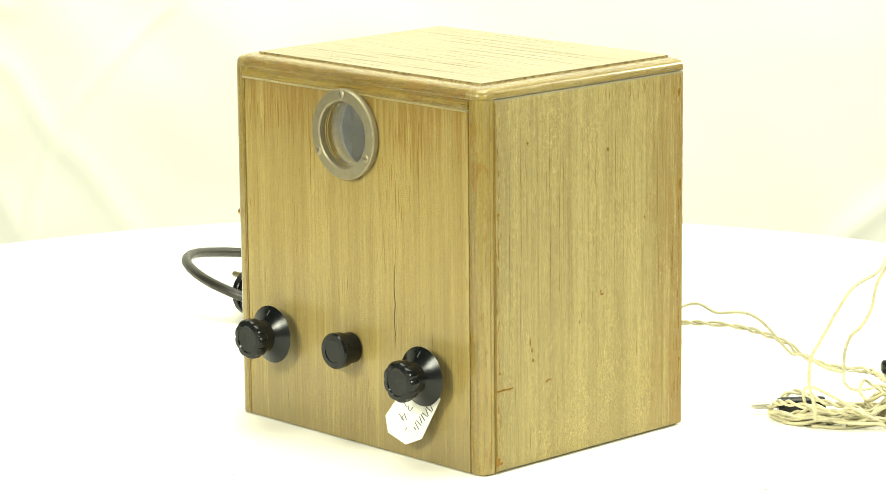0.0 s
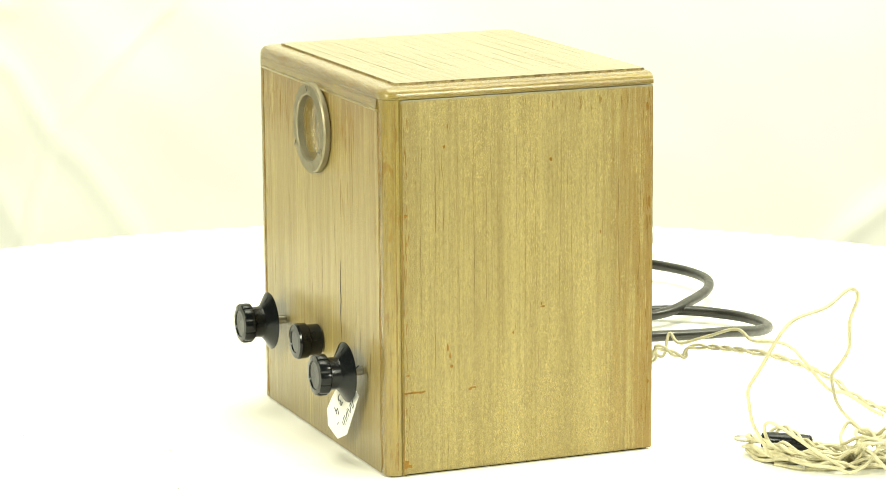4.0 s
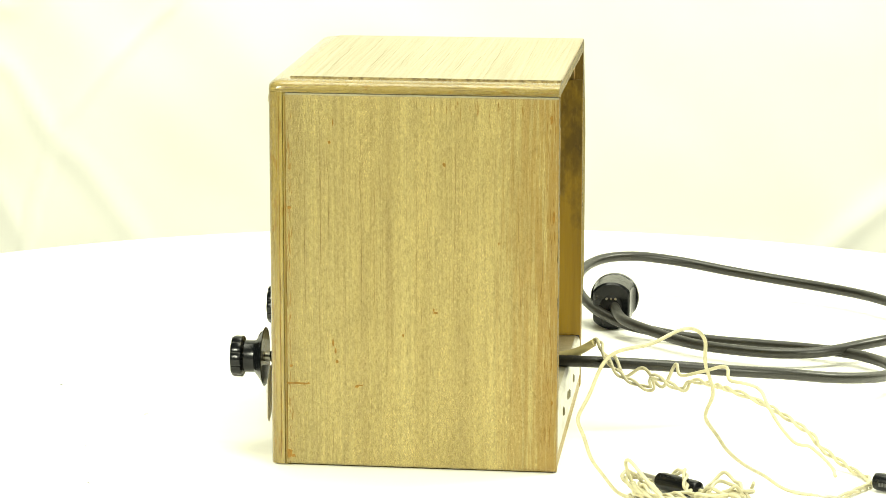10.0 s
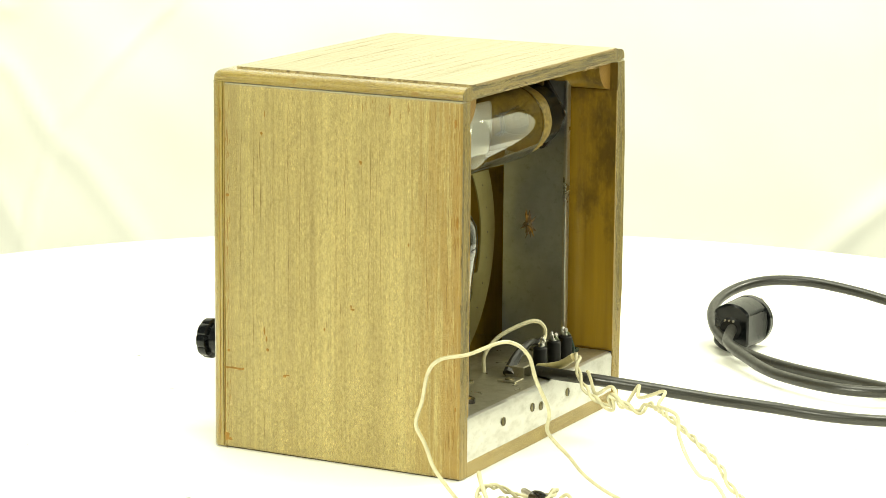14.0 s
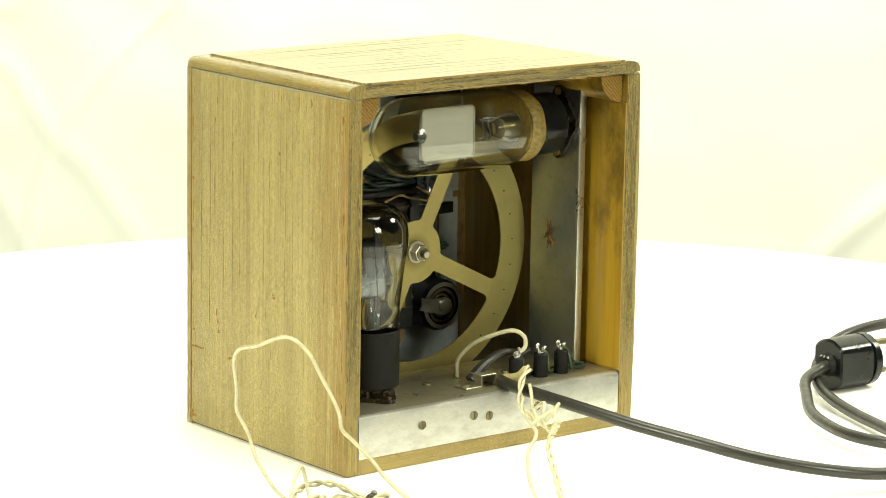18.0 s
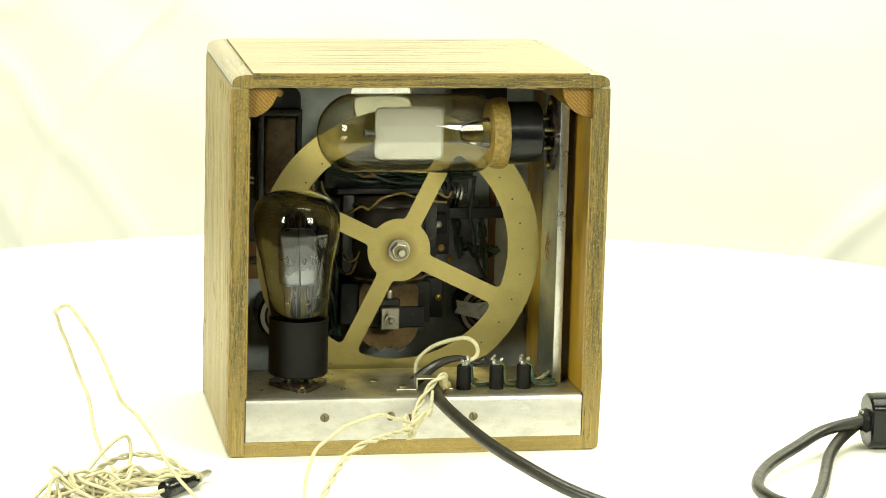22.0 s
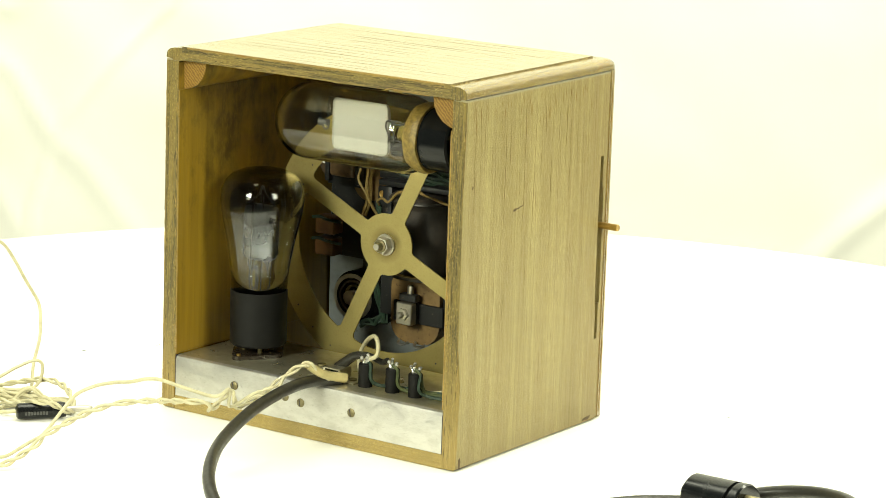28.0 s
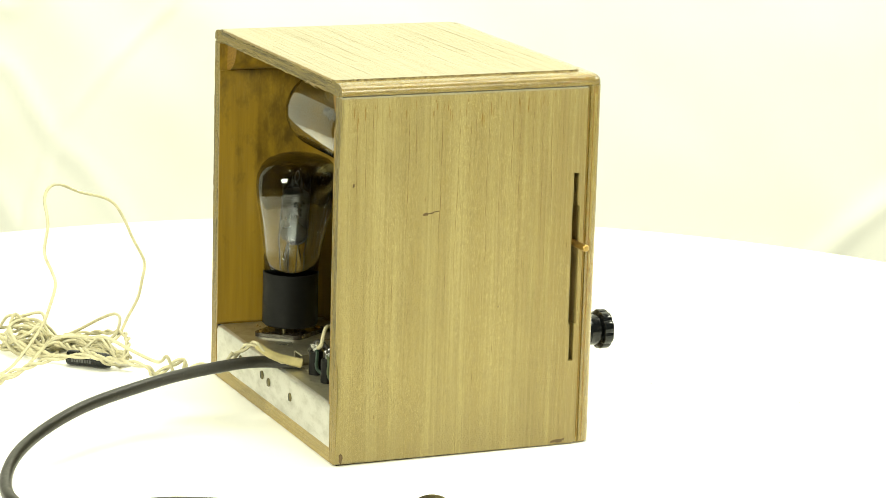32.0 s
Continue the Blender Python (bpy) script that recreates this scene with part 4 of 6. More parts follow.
def build_cracks(s):
    """Hairline drying cracks along the grain, a little open here and there."""
    rng = random.Random(5)
    def hairline(bm, across, start, length, put, width, waver=0.00026):
        n = max(4, int(length / 0.004))
        pts, a = [], across
        for i in range(n + 1):
            pts.append(put(a, start + length * i / n))
            a += rng.gauss(0, waver)
        ph = rng.uniform(0, 6)
        tube(bm, pts, lambda u: max(0.00003, width * (0.75 + 0.25 * math.sin(14 * u + ph)) * min(1, 6 * u, 6 * (1 - u))), 4)
    def crackle(label, lo, hi, z0, z1, count, longest, put, width, mat, shortest, waver=0.00026, high=0.0):
        bm = bmesh.new()
        for k in range(count):
            L = rng.uniform(shortest, longest)
            hairline(bm, lo + (hi - lo) * (k + rng.uniform(0.1, 0.9)) / count, max(z0, z1 - L) - (1 - high) * rng.random() * max(0.0, z1 - L - z0), L, put, width * rng.uniform(0.5, 1.2), waver)
        settle(bm)
        tagged(part("cracks", bm, M[mat], s, smooth=False), label, kind="stuff")
    crackle("long thin wavy cracks along the grain", -0.047, 0.100, 0.030, 0.2160, 18, 0.170, lambda a, z: Vector((HW, a, z)), 0.00013, "crack", 0.050, 0.00022, 0.7)
    crackle("short thin cracks along the grain", -0.050, 0.102, 0.006, 0.2160, 34, 0.022, lambda a, z: Vector((HW, a, z)), 0.00011, "crack", 0.006)
    crackle("long thin wavy cracks along the grain", -0.040, 0.100, 0.020, 0.2160, 20, 0.110, lambda a, z: Vector((-HW, a, z)), 0.00015, "crack", 0.010, 0.00024, 0.9)
    crackle("short thin cracks along the grain", -0.042, 0.102, 0.006, 0.2160, 30, 0.022, lambda a, z: Vector((-HW, a, z)), 0.00012, "crack", 0.006)
    crackle("long thin wavy cracks across the top", -0.047, 0.100, -0.096, 0.096, 16, 0.180, lambda a, x: Vector((x, a, TOPZ)), 0.00016, "crack_pale", 0.070, 0.00013)
    bm = bmesh.new()
    for k in range(40):
        x = rng.uniform(-0.096, 0.096)
        L = rng.uniform(0.008, 0.04)
        z = rng.uniform(0.006, 0.209 - L)
        if abs(x) < 0.03 and z + L > RINGZ - 0.03:
            continue
        hairline(bm, x, z, L, lambda a, h: Vector((a, YF, h)), 0.00011)
    settle(bm)
    tagged(part("cracks", bm, M["crack"], s, smooth=False), "thin dark cracks along the grain", kind="stuff")


def build_stains(s):
    """Thin orange-brown streaks of old varnish along joints and edges."""
    rng = random.Random(31)
    def streaks(count, spot, way, longest, normal, mat="varnish", label="thin orange-brown varnish streaks"):
        bm = bmesh.new()
        for _ in range(count):
            a = spot()
            L = rng.uniform(0.002, longest)
            w = rng.uniform(0.00012, 0.00034)
            n = 6
            side = way.cross(normal)
            pts = [a + way * (L * i / n) + side * rng.gauss(0, 0.00012) - normal * (w * 0.55) for i in range(n + 1)]
            tube(bm, pts, lambda u: w * (0.35 + 0.65 * math.sin(math.pi * min(1, u + 0.12))), 6)
        settle(bm)
        tagged(part("stains", bm, M[mat], s), label, kind="stuff")
    down = Vector((0, 0, -1))
    streaks(36, lambda: Vector((HW, rng.uniform(0.030, 0.102), 0.2158 - abs(rng.gauss(0, 0.003)))), down, 0.014, Vector((1, 0, 0)))
    streaks(60, lambda: Vector((HW, 0.1018 - abs(rng.gauss(0, 0.0035)), rng.uniform(0.02, 0.212))), down, 0.016, Vector((1, 0, 0)))
    streaks(34, lambda: Vector((HW, -0.0512 + abs(rng.gauss(0, 0.0012)), rng.uniform(0.01, 0.212))), down, 0.010, Vector((1, 0, 0)))
    streaks(46, lambda: Vector((-HW, rng.uniform(-0.05, 0.10), 0.2155 - abs(rng.gauss(0, 0.005)))), down, 0.014, Vector((-1, 0, 0)))
    streaks(90, lambda: Vector((rng.choice((rng.uniform(-0.095, -0.032), rng.uniform(0.032, 0.060))), YF, 0.2095 - abs(rng.gauss(0, 0.010)))), down, 0.040, Vector((0, -1, 0)))
    streaks(30, lambda: Vector((rng.choice((-0.030, 0.036)) + rng.gauss(0, 0.007), YF, rng.uniform(0.150, 0.178))), down, 0.022, Vector((0, -1, 0)))
    # the corner posts: brown lines in both grooves, and the worn cut edges of the open back
    streaks(70, lambda: Vector((rng.choice((-1, 1)) * (0.1004 + rng.gauss(0, 0.0009)), YF, rng.uniform(0.006, 0.205))), down, 0.018, Vector((0, -1, 0)))
    streaks(50, lambda: Vector((HW, -0.0506 + rng.gauss(0, 0.0006), rng.uniform(0.006, 0.212))), down, 0.014, Vector((1, 0, 0)))
    back, across = Vector((0, 1, 0)), Vector((1, 0, 0))
    for mat, label, edges in (("gold_edge", "pale golden wear along the cut edges", (0.0006, 0.0094)), ("dirt_shade_edge", "dark dirt in the cut edges", (0.0020, 0.0080))):
        for sx in (1, -1):
            streaks(90 if mat == "gold_edge" else 45, lambda: Vector((sx * (HW - min(0.0094, max(0.0006, rng.choice(edges) + rng.gauss(0, 0.0006 if mat == "gold_edge" else 0.0018)))), YB, rng.uniform(0.012, 0.212))), down, 0.012, back, mat, label)
        streaks(90, lambda: Vector((rng.uniform(-0.094, 0.080), YB, TOPZ - 0.0008 - max(0.0, rng.choice(edges) * 0.75 + rng.gauss(0, 0.0005)))), across, 0.014, back, mat, label)
    streaks(30, lambda: Vector((rng.choice((-1, 1)) * rng.uniform(0.0945, 0.0975), YF, rng.uniform(0.02, 0.20))), down, 0.010, Vector((0, -1, 0)))


build_stains(SET)
M["crack"] = plain("dark_crack", (0.185, 0.108, 0.026), 0.8, 0.5, 500)
M["crack_pale"] = plain("faint_crack", (0.225, 0.175, 0.085), 0.8, 0.5, 500)
build_cracks(SET)
build_wear(SET)


def build_workings(s):
    """Motor, coils, control and wiring behind the disc."""
    # motor: a squat wound drum between black brackets
    bm = bmesh.new()
    prof = [(0.0, -0.0265), (0.0165, -0.0265), (0.0205, -0.0255), (0.0212, -0.0235), (0.0196, -0.0215), (0.0190, -0.0180), (0.0212, -0.0080), (0.0216, 0.0), (0.0212, 0.0080), (0.0190, 0.0180), (0.0196, 0.0205), (0.0214, 0.0225), (0.0214, 0.0248), (0.0190, 0.0265), (0.0, 0.0268)]
    lathe(bm, prof, (0.0, -0.0130, 0.1060), (0, 0, 1), 48, lambda a, h: 1 + 0.10 * math.cos(2 * a) + 0.012 * math.sin(9 * a + 200 * h))
    mo = part("motor", bm, M["coil_dark"], s, "dark oiled motor coil")
    for z in (0.0835, 0.1290):
        bm = bmesh.new()
        tube(bm, [Vector((0.0236 * math.cos(a), -0.0130 + 0.0194 * math.sin(a), z)) for a in (2 * math.pi * k / 40 for k in range(41))], 0.0008, 6)
        part("binding", bm, M["yellow_wire"] if z < 0.1 else M["coil_dark"], mo, "thin cord binding round the coil")
    for dims in ((-0.0400, -0.0215, -0.0225, -0.0195, 0.0945, 0.1325), (0.0200, 0.0415, -0.0225, -0.0195, 0.0935, 0.1315), (-0.0290, -0.0215, -0.0450, -0.0050, 0.0860, 0.1345), (0.0225, 0.0295, -0.0450, -0.0080, 0.0860, 0.1345), (-0.0300, 0.0330, -0.0450, -0.0080, 0.1350, 0.1385)):
        bm = bmesh.new()
        box(bm, *dims, 0.0007, 2)
        part("bracket", bm, M["black_iron"], mo, "black iron bracket")
    bm = bmesh.new()
    box(bm, -0.0370, -0.0262, -0.0195, -0.0120, 0.1085, 0.1215, 0.0006, 1)
    part("terminal_block", bm, M["bakelite_dull"], mo, "small black block with a screw")
    bm = bmesh.new()
    box(bm, -0.0760, -0.0385, -0.0330, -0.0290, 0.1152, 0.1222, 0.0004, 1)
    part("arm", bm, M["black_iron"], mo)
    for x, y, z, mat in ((-0.0312, -0.0120, 0.1150, "nickel"), (-0.0347, -0.0195, 0.0986, "brass"), (0.0375, -0.0195, 0.1267, "brass"), (0.0360, -0.0195, 0.0990, "brass")):
        bm = bmesh.new()
        lathe(bm, [(0.0023, 0.0), (0.0023, 0.0010), (0.0014, 0.0016), (0.0010, 0.0014), (0.0, 0.0014)], (x, y, z), (0, 1, 0), 16)
        part("screw", bm, M[mat], mo)
    for pts in ([(0.0290, -0.004, 0.1232), (0.0245, 0.004, 0.1275), (0.0202, 0.005, 0.1298), (0.0165, 0.005, 0.1280), (0.0141, 0.005, 0.1292), (0.0085, 0.006, 0.1345), (0.0026, 0.006, 0.1366), (-0.0052, 0.005, 0.1379), (-0.0120, 0.005, 0.1358), (-0.0188, 0.005, 0.1346), (-0.0260, 0.004, 0.1325), (-0.0330, 0.004, 0.1318)],
                [(0.0440, -0.004, 0.1440), (0.0425, 0.0, 0.1380), (0.0364, 0.001, 0.1309), (0.0330, 0.0, 0.1240)],
                [(-0.0250, -0.004, 0.1400), (-0.0290, 0.003, 0.1370), (-0.0340, 0.004, 0.1350), (-0.0365, 0.002, 0.1380)]):
        bm = bmesh.new()
        tube(bm, spline(pts, 6), lambda u: 0.0008 + 0.0001 * math.sin(31 * u), 7)
        part("yellow_lead", bm, M["yellow_wire"], mo, "ochre cotton-covered lead")
    for pts in ([(0.0300, -0.004, 0.0990), (0.0270, 0.001, 0.0950), (0.0225, 0.002, 0.0965), (0.0200, 0.0, 0.1010)], [(0.0320, -0.004, 0.0900), (0.0280, 0.001, 0.0870), (0.0240, 0.002, 0.0895), (0.0215, 0.0, 0.0950)]):
        bm = bmesh.new()
        tube(bm, spline(pts, 6), 0.0008, 6)
        part("pigtail", bm, M["yellow_wire"], mo)
    # lower coil with clamp and square plate
    bm = bmesh.new()
    face = arc(-0.0055, 0.0515, 0.0130, 180, 270, 8) + arc(0.0055, 0.0515, 0.0130, 270, 360, 8) + arc(0.0130, 0.0745, 0.0055, 0, 90, 5) + arc(-0.0130, 0.0745, 0.0055, 90, 180, 5)
    prism(bm, face, "y", -0.036, -0.005)
    lo = part("lower_coil", bm, M["coil"], s, "brown paper-wrapped coil")
    bm = bmesh.new()
    box(bm, -0.0225, 0.0150, -0.0050, -0.0028, 0.0520, 0.0650, 0.0004, 1)
    box(bm, -0.0050, 0.0066, -0.0028, 0.0005, 0.0525, 0.0664, 0.0004, 1)
    part("strap", bm, M["black_iron"], lo, "black clamping strap")
    bm = bmesh.new()
    box(bm, -0.0268, -0.0145, -0.040, -0.0085, 0.0535, 0.0800, 0.0006, 1)
    part("bracket", bm, M["black_iron"], lo)
    bm = bmesh.new()
    box(bm, 0.0140, 0.0297, -0.040, -0.0085, 0.0530, 0.0790, 0.0006, 1)
    part("bracket", bm, M["black_iron"], lo)
    bm = bmesh.new()
    box(bm, -0.0050, 0.0066, 0.0005, 0.0062, 0.0525, 0.0664, 0.0005, 1)
    part("clamp_plate", bm, M["nickel"], lo, "square nickel clamp plate")
    bm = bmesh.new()
    lathe(bm, [(0.0040, 0.0), (0.0040, 0.0022), (0.0022, 0.0024), (0.0022, 0.0050), (0.0014, 0.0056)], (0.0008, 0.0062, 0.0593), (0, 1, 0), 6)
    part("nut", bm, M["nickel"], lo)
    bm = bmesh.new()
    box(bm, -0.0014, 0.0028, -0.002, 0.001, 0.0690, 0.0768, 0.0014, 3)
    part("lug", bm, M["nickel"], lo)
    bm = bmesh.new()
    box(bm, -0.0056, 0.0070, -0.0028, 0.0030, 0.0668, 0.0712, 0.0005, 1)
    part("clamp_block", bm, M["black_iron"], lo)
    # black board added on the front plate, standing in for the shade beside the motor
    bm = bmesh.new()
    box(bm, 0.0500, 0.0960, -0.0460, -0.0440, 0.0760, 0.1280, 0.0004, 1)
    part("darkening_board", bm, M["black_iron"], s, "black board added to darken the plate beside the motor")
    # dark transformer in the upper corner, its black strap rounded at the top
    bm = bmesh.new()
    strap = [(0.0548, 0.1280), (0.0548, 0.1850)] + arc(0.0613, 0.1938, 0.0062, 180, 90, 6) + arc(0.0745, 0.1938, 0.0062, 90, 0, 6) + [(0.0810, 0.1850), (0.0810, 0.1280)]
    prism(bm, strap, "y", -0.0470, -0.0200)
    tr = part("transformer", bm, M["black_iron"], s, "black upright transformer with brown coil")
    bm = bmesh.new()
    box(bm, 0.0582, 0.0772, -0.0215, -0.0150, 0.1340, 0.1820, 0.0022, 3)
    part("coil", bm, M["core"], tr, "speckled brown core face")
    for x0, x1, z0, z1 in ((0.0542, 0.0578, 0.1300, 0.1850), (0.0776, 0.0816, 0.1300, 0.1850), (0.0542, 0.0816, 0.1822, 0.1868)):
        bm = bmesh.new()
        box(bm, x0, x1, -0.0225, -0.0160, z0, z1, 0.0012, 2)
        part("strap", bm, M["black_iron"], tr, "black strap folded over the core")
    bm = bmesh.new()
    side = [(0.0806 + 0.0140 * math.cos(radians(a)) ** 0.7, 0.1510 + 0.0215 * math.sin(radians(a))) for a in range(-90, 90, 12)] + [(0.0806, 0.1725)]
    prism(bm, side, "y", -0.0470, -0.0240)
    bmesh.ops.bevel(bm, geom=[e for e in bm.edges if all(v.co.y > -0.0245 for v in e.verts)], offset=0.0030, segments=3, affect="EDGES", profile=0.5)
    part("side_coil", bm, M["coil_brown"], tr, "bulging varnished brown coil")
    for k, z in enumerate((0.1575, 0.1530, 0.1480)):
        bm = bmesh.new()
        box(bm, 0.0848, 0.0882 + 0.0006 * k, -0.0241, -0.0236, z, z + 0.0009)
        part("marking", bm, M["engraved_pale"], tr, smooth=False)
    bm = bmesh.new()
    lathe(bm, [(0.0024, 0.0), (0.0024, 0.0009), (0.0015, 0.0010), (0.0013, 0.0006), (0.0, 0.0006)], (0.0682, -0.0200, 0.1965), (0, 1, 0), 18)
    part("rivet", bm, M["brass"], tr)
    for z in (0.140, 0.143):
        bm = bmesh.new()
        tube(bm, [Vector((0.083, -0.0225, z)), Vector((0.087, -0.0218, z + 0.001)), Vector((0.089, -0.0230, z + 0.0016))], 0.0009, 6)
        part("solder_tag", bm, M["solder"], tr)
    # round paper-faced bobbin below the transformer
    bm = bmesh.new()
    lathe(bm, [(0.0, -0.012), (0.0125, -0.012), (0.0138, -0.0100), (0.0138, -0.0015), (0.0128, 0.0), (0.0, 0.0004)], (0.0560, -0.0300, 0.1310), (0, 1, 0), 32)
    part("paper_bobbin", bm, M["coil"], tr, "tan paper-faced bobbin")
    # dark block above the motor and behind the lamp base
    for dims in ((-0.075, -0.040, -0.046, -0.022, 0.150, 0.205), (0.004, 0.040, -0.046, -0.018, 0.137, 0.160), (0.045, 0.060, -0.046, -0.030, 0.060, 0.120)):
        bm = bmesh.new()
        box(bm, *dims, 0.0015, 2)
        part("condenser", bm, M["black_iron"], s, "black boxed condenser")
    for z in (0.0805, 0.0945):
        bm = bmesh.new()
        box(bm, 0.0755, 0.0900, -0.030, -0.019, z, z + 0.0115, 0.0010, 2)
        part("resistor_card", bm, M["orange"], s, "orange-brown card resistor")
        bm = bmesh.new()
        tube(bm, spline([(0.0920, -0.0190, z + 0.010), (0.0860, -0.0180, z + 0.0112), (0.0790, -0.0178, z + 0.0100), (0.0700, -0.0200, z + 0.0090)], 5), 0.0010, 6)
        part("hookup_wire", bm, M["green_wire"], s)
    bm = bmesh.new()
    box(bm, -0.0735, -0.0700, -0.046, -0.040, 0.050, 0.150)
    part("wood_batten", bm, M["orange"], s, "thin orange wooden batten", smooth=False)
    # round wire-wound controls
    for x, z, turn in ((-0.0645, 0.0570, 8), (0.0625, 0.0555, 230)):
        bm = bmesh.new()
        lathe(bm, [(0.0165, 0.0), (0.0165, 0.020), (0.0150, 0.022), (0.0118, 0.022), (0.0112, 0.0195), (0.0, 0.0195)], (x, -0.0470, z), (0, 1, 0), 40)
        po = part("potentiometer", bm, M["bakelite_dull"], s, "round black wire-wound control")
        bm = bmesh.new()
        lathe(bm, [(0.0124, 0.0), (0.0150, 0.0006), (0.0150, 0.0012), (0.0124, 0.0012)], (x, -0.0252, z), (0, 1, 0), 40, close=False)
        part("rim", bm, M["nickel"], po)
        bm = bmesh.new()
        lathe(bm, [(0.0094, 0.0), (0.0094, 0.0030), (0.0110, 0.0030), (0.0110, 0.0)], (x, -0.0275, z), (0, 1, 0), 36, close=False)
        part("winding", bm, M["coil_brown"], po, "fine brown wire winding")
        bm = bmesh.new()
        lathe(bm, [(0.0062, 0.0), (0.0076, 0.0004), (0.0076, 0.0016), (0.0062, 0.0016)], (x, -0.0272, z), (0, 1, 0), 32, close=False)
        part("track_ring", bm, M["screw"], po)
        bm = bmesh.new()
        a = radians(turn)
        u, v = Vector((math.cos(a), 0, math.sin(a))), Vector((-math.sin(a), 0, math.cos(a)))
        c = Vector((x, -0.0240, z))
        vs = [c + u * (p if x < 0 else 0.62 * p) + v * q for p, q in ((0.0190, 0.0045), (0.0178, 0.0), (0.0190, -0.0036), (0.0075, -0.0050), (0.0, -0.0058), (-0.0050, -0.0040), (-0.0062, 0.0), (-0.0050, 0.0040), (0.0, 0.0058), (0.0075, 0.0040))]
        f = [bm.verts.new(p) for p in vs]
        g2 = [bm.verts.new(p + Vector((0, 0.0012, 0))) for p in vs]
        bm.faces.new(f)
        bm.faces.new(g2[::-1])
        for i in range(10):
            bm.faces.new((f[i], f[(i + 1) % 10], g2[(i + 1) % 10], g2[i]))
        part("wiper", bm, M["solder"], po, "bright sheet-metal wiper", smooth=False)
        bm = bmesh.new()
        lathe(bm, [(0.0045, 0.0), (0.0045, 0.003), (0.002, 0.0034)], c + Vector((0, 0.0010, 0)), (0, 1, 0), 20)
        part("wiper_nut", bm, M["nickel"], po)
    # contact block beside the motor, and small plates on the back of the front plate
    for dims in ((-0.0505, -0.0355, -0.030, -0.0160, 0.1340, 0.1455), (-0.0370, -0.0250, -0.024, -0.0200, 0.0540, 0.0800), (0.0140, 0.0297, -0.024, -0.0200, 0.0530, 0.0790)):
        bm = bmesh.new()
        box(bm, *dims, 0.0006, 1)
        part("mounting_plate", bm, M["black_iron"], s, "small black lacquered iron plate")
    for x, y, z in ((-0.0335, -0.0200, 0.0672), (0.0262, -0.0200, 0.0660), (-0.0460, -0.0476, 0.0860)):
        bm = bmesh.new()
        lathe(bm, [(0.0021, 0.0), (0.0021, 0.0016), (0.0012, 0.0022)], (x, y, z), (0, 1, 0), 14)
        part("screw", bm, M["brass"], s)
    for k, x in enumerate((0.0060, -0.0065)):
        bm = bmesh.new()
        tube(bm, spline([(x + 0.004, -0.003, 0.0400), (x + 0.002, 0.001, 0.0388), (x - 0.001, 0.001, 0.0384), (x - 0.004, -0.002, 0.0396)], 4), 0.0009, 6)
        part("solder_tag", bm, M["solder"], s)
    for k, x in enumerate((-0.0405, -0.0430, -0.0455)):
        bm = bmesh.new()
        tube(bm, spline([(x, -0.016, 0.1400), (x - 0.0005, -0.011, 0.1370), (x + 0.001, -0.010, 0.1330 - 0.001 * k)], 4), 0.0009, 6)
        part("contact_tongue", bm, M["solder"], s)
    # green wiring loom
    rng = random.Random(5)
    def loom(a, b, sag, count, spread, mat="green_wire", r=0.0012):
        for _ in range(count):
            p0, p1 = Vector(a), Vector(b)
            j = lambda: Vector((rng.uniform(-1, 1), rng.uniform(-1, 1), rng.uniform(-1, 1))) * spread
            mid = (p0 + p1) / 2 + Vector((0, 0, -sag)) + j()
            bm = bmesh.new()
            tube(bm, spline([p0 + j() * 0.4, p0.lerp(mid, 0.55) + j(), mid, mid.lerp(p1, 0.5) + j(), p1 + j() * 0.4], 6), r, 6)
            part("hookup_wire", bm, M[mat], s)
    loom((0.040, -0.018, 0.150), (-0.052, -0.014, 0.146), 0.004, 7, 0.005)
    loom((0.040, -0.020, 0.120), (0.030, -0.016, 0.045), 0.0, 6, 0.005)
    loom((-0.054, -0.016, 0.146), (-0.062, -0.018, 0.080), 0.0, 1, 0.006, "thread")
    loom((-0.058, -0.034, 0.128), (-0.066, -0.036, 0.070), 0.0, 1, 0.006)
    loom((0.036, -0.012, 0.158), (0.010, -0.010, 0.146), 0.002, 3, 0.003, "yellow_wire", 0.0010)
    loom((-0.030, -0.010, 0.152), (-0.040, -0.008, 0.132), 0.0, 3, 0.003, "thread")
    loom((-0.048, -0.034, 0.132), (-0.050, -0.034, 0.090), 0.0, 3, 0.003)
    loom((-0.049, -0.034, 0.100), (-0.074, -0.034, 0.094), 0.004, 4, 0.005)
    loom((-0.060, -0.030, 0.114), (-0.066, -0.030, 0.074), 0.0, 3, 0.004)
    loom((0.046, -0.016, 0.150), (0.036, -0.014, 0.112), 0.004, 1, 0.005, "yellow_wire", 0.0010)
    loom((0.026, -0.018, 0.060), (0.052, -0.020, 0.040), 0.006, 4, 0.004)
    loom((0.052, -0.030, 0.160), (0.054, -0.022, 0.110), 0.0, 2, 0.003, "yellow_wire", 0.0010)


build_workings(SET)


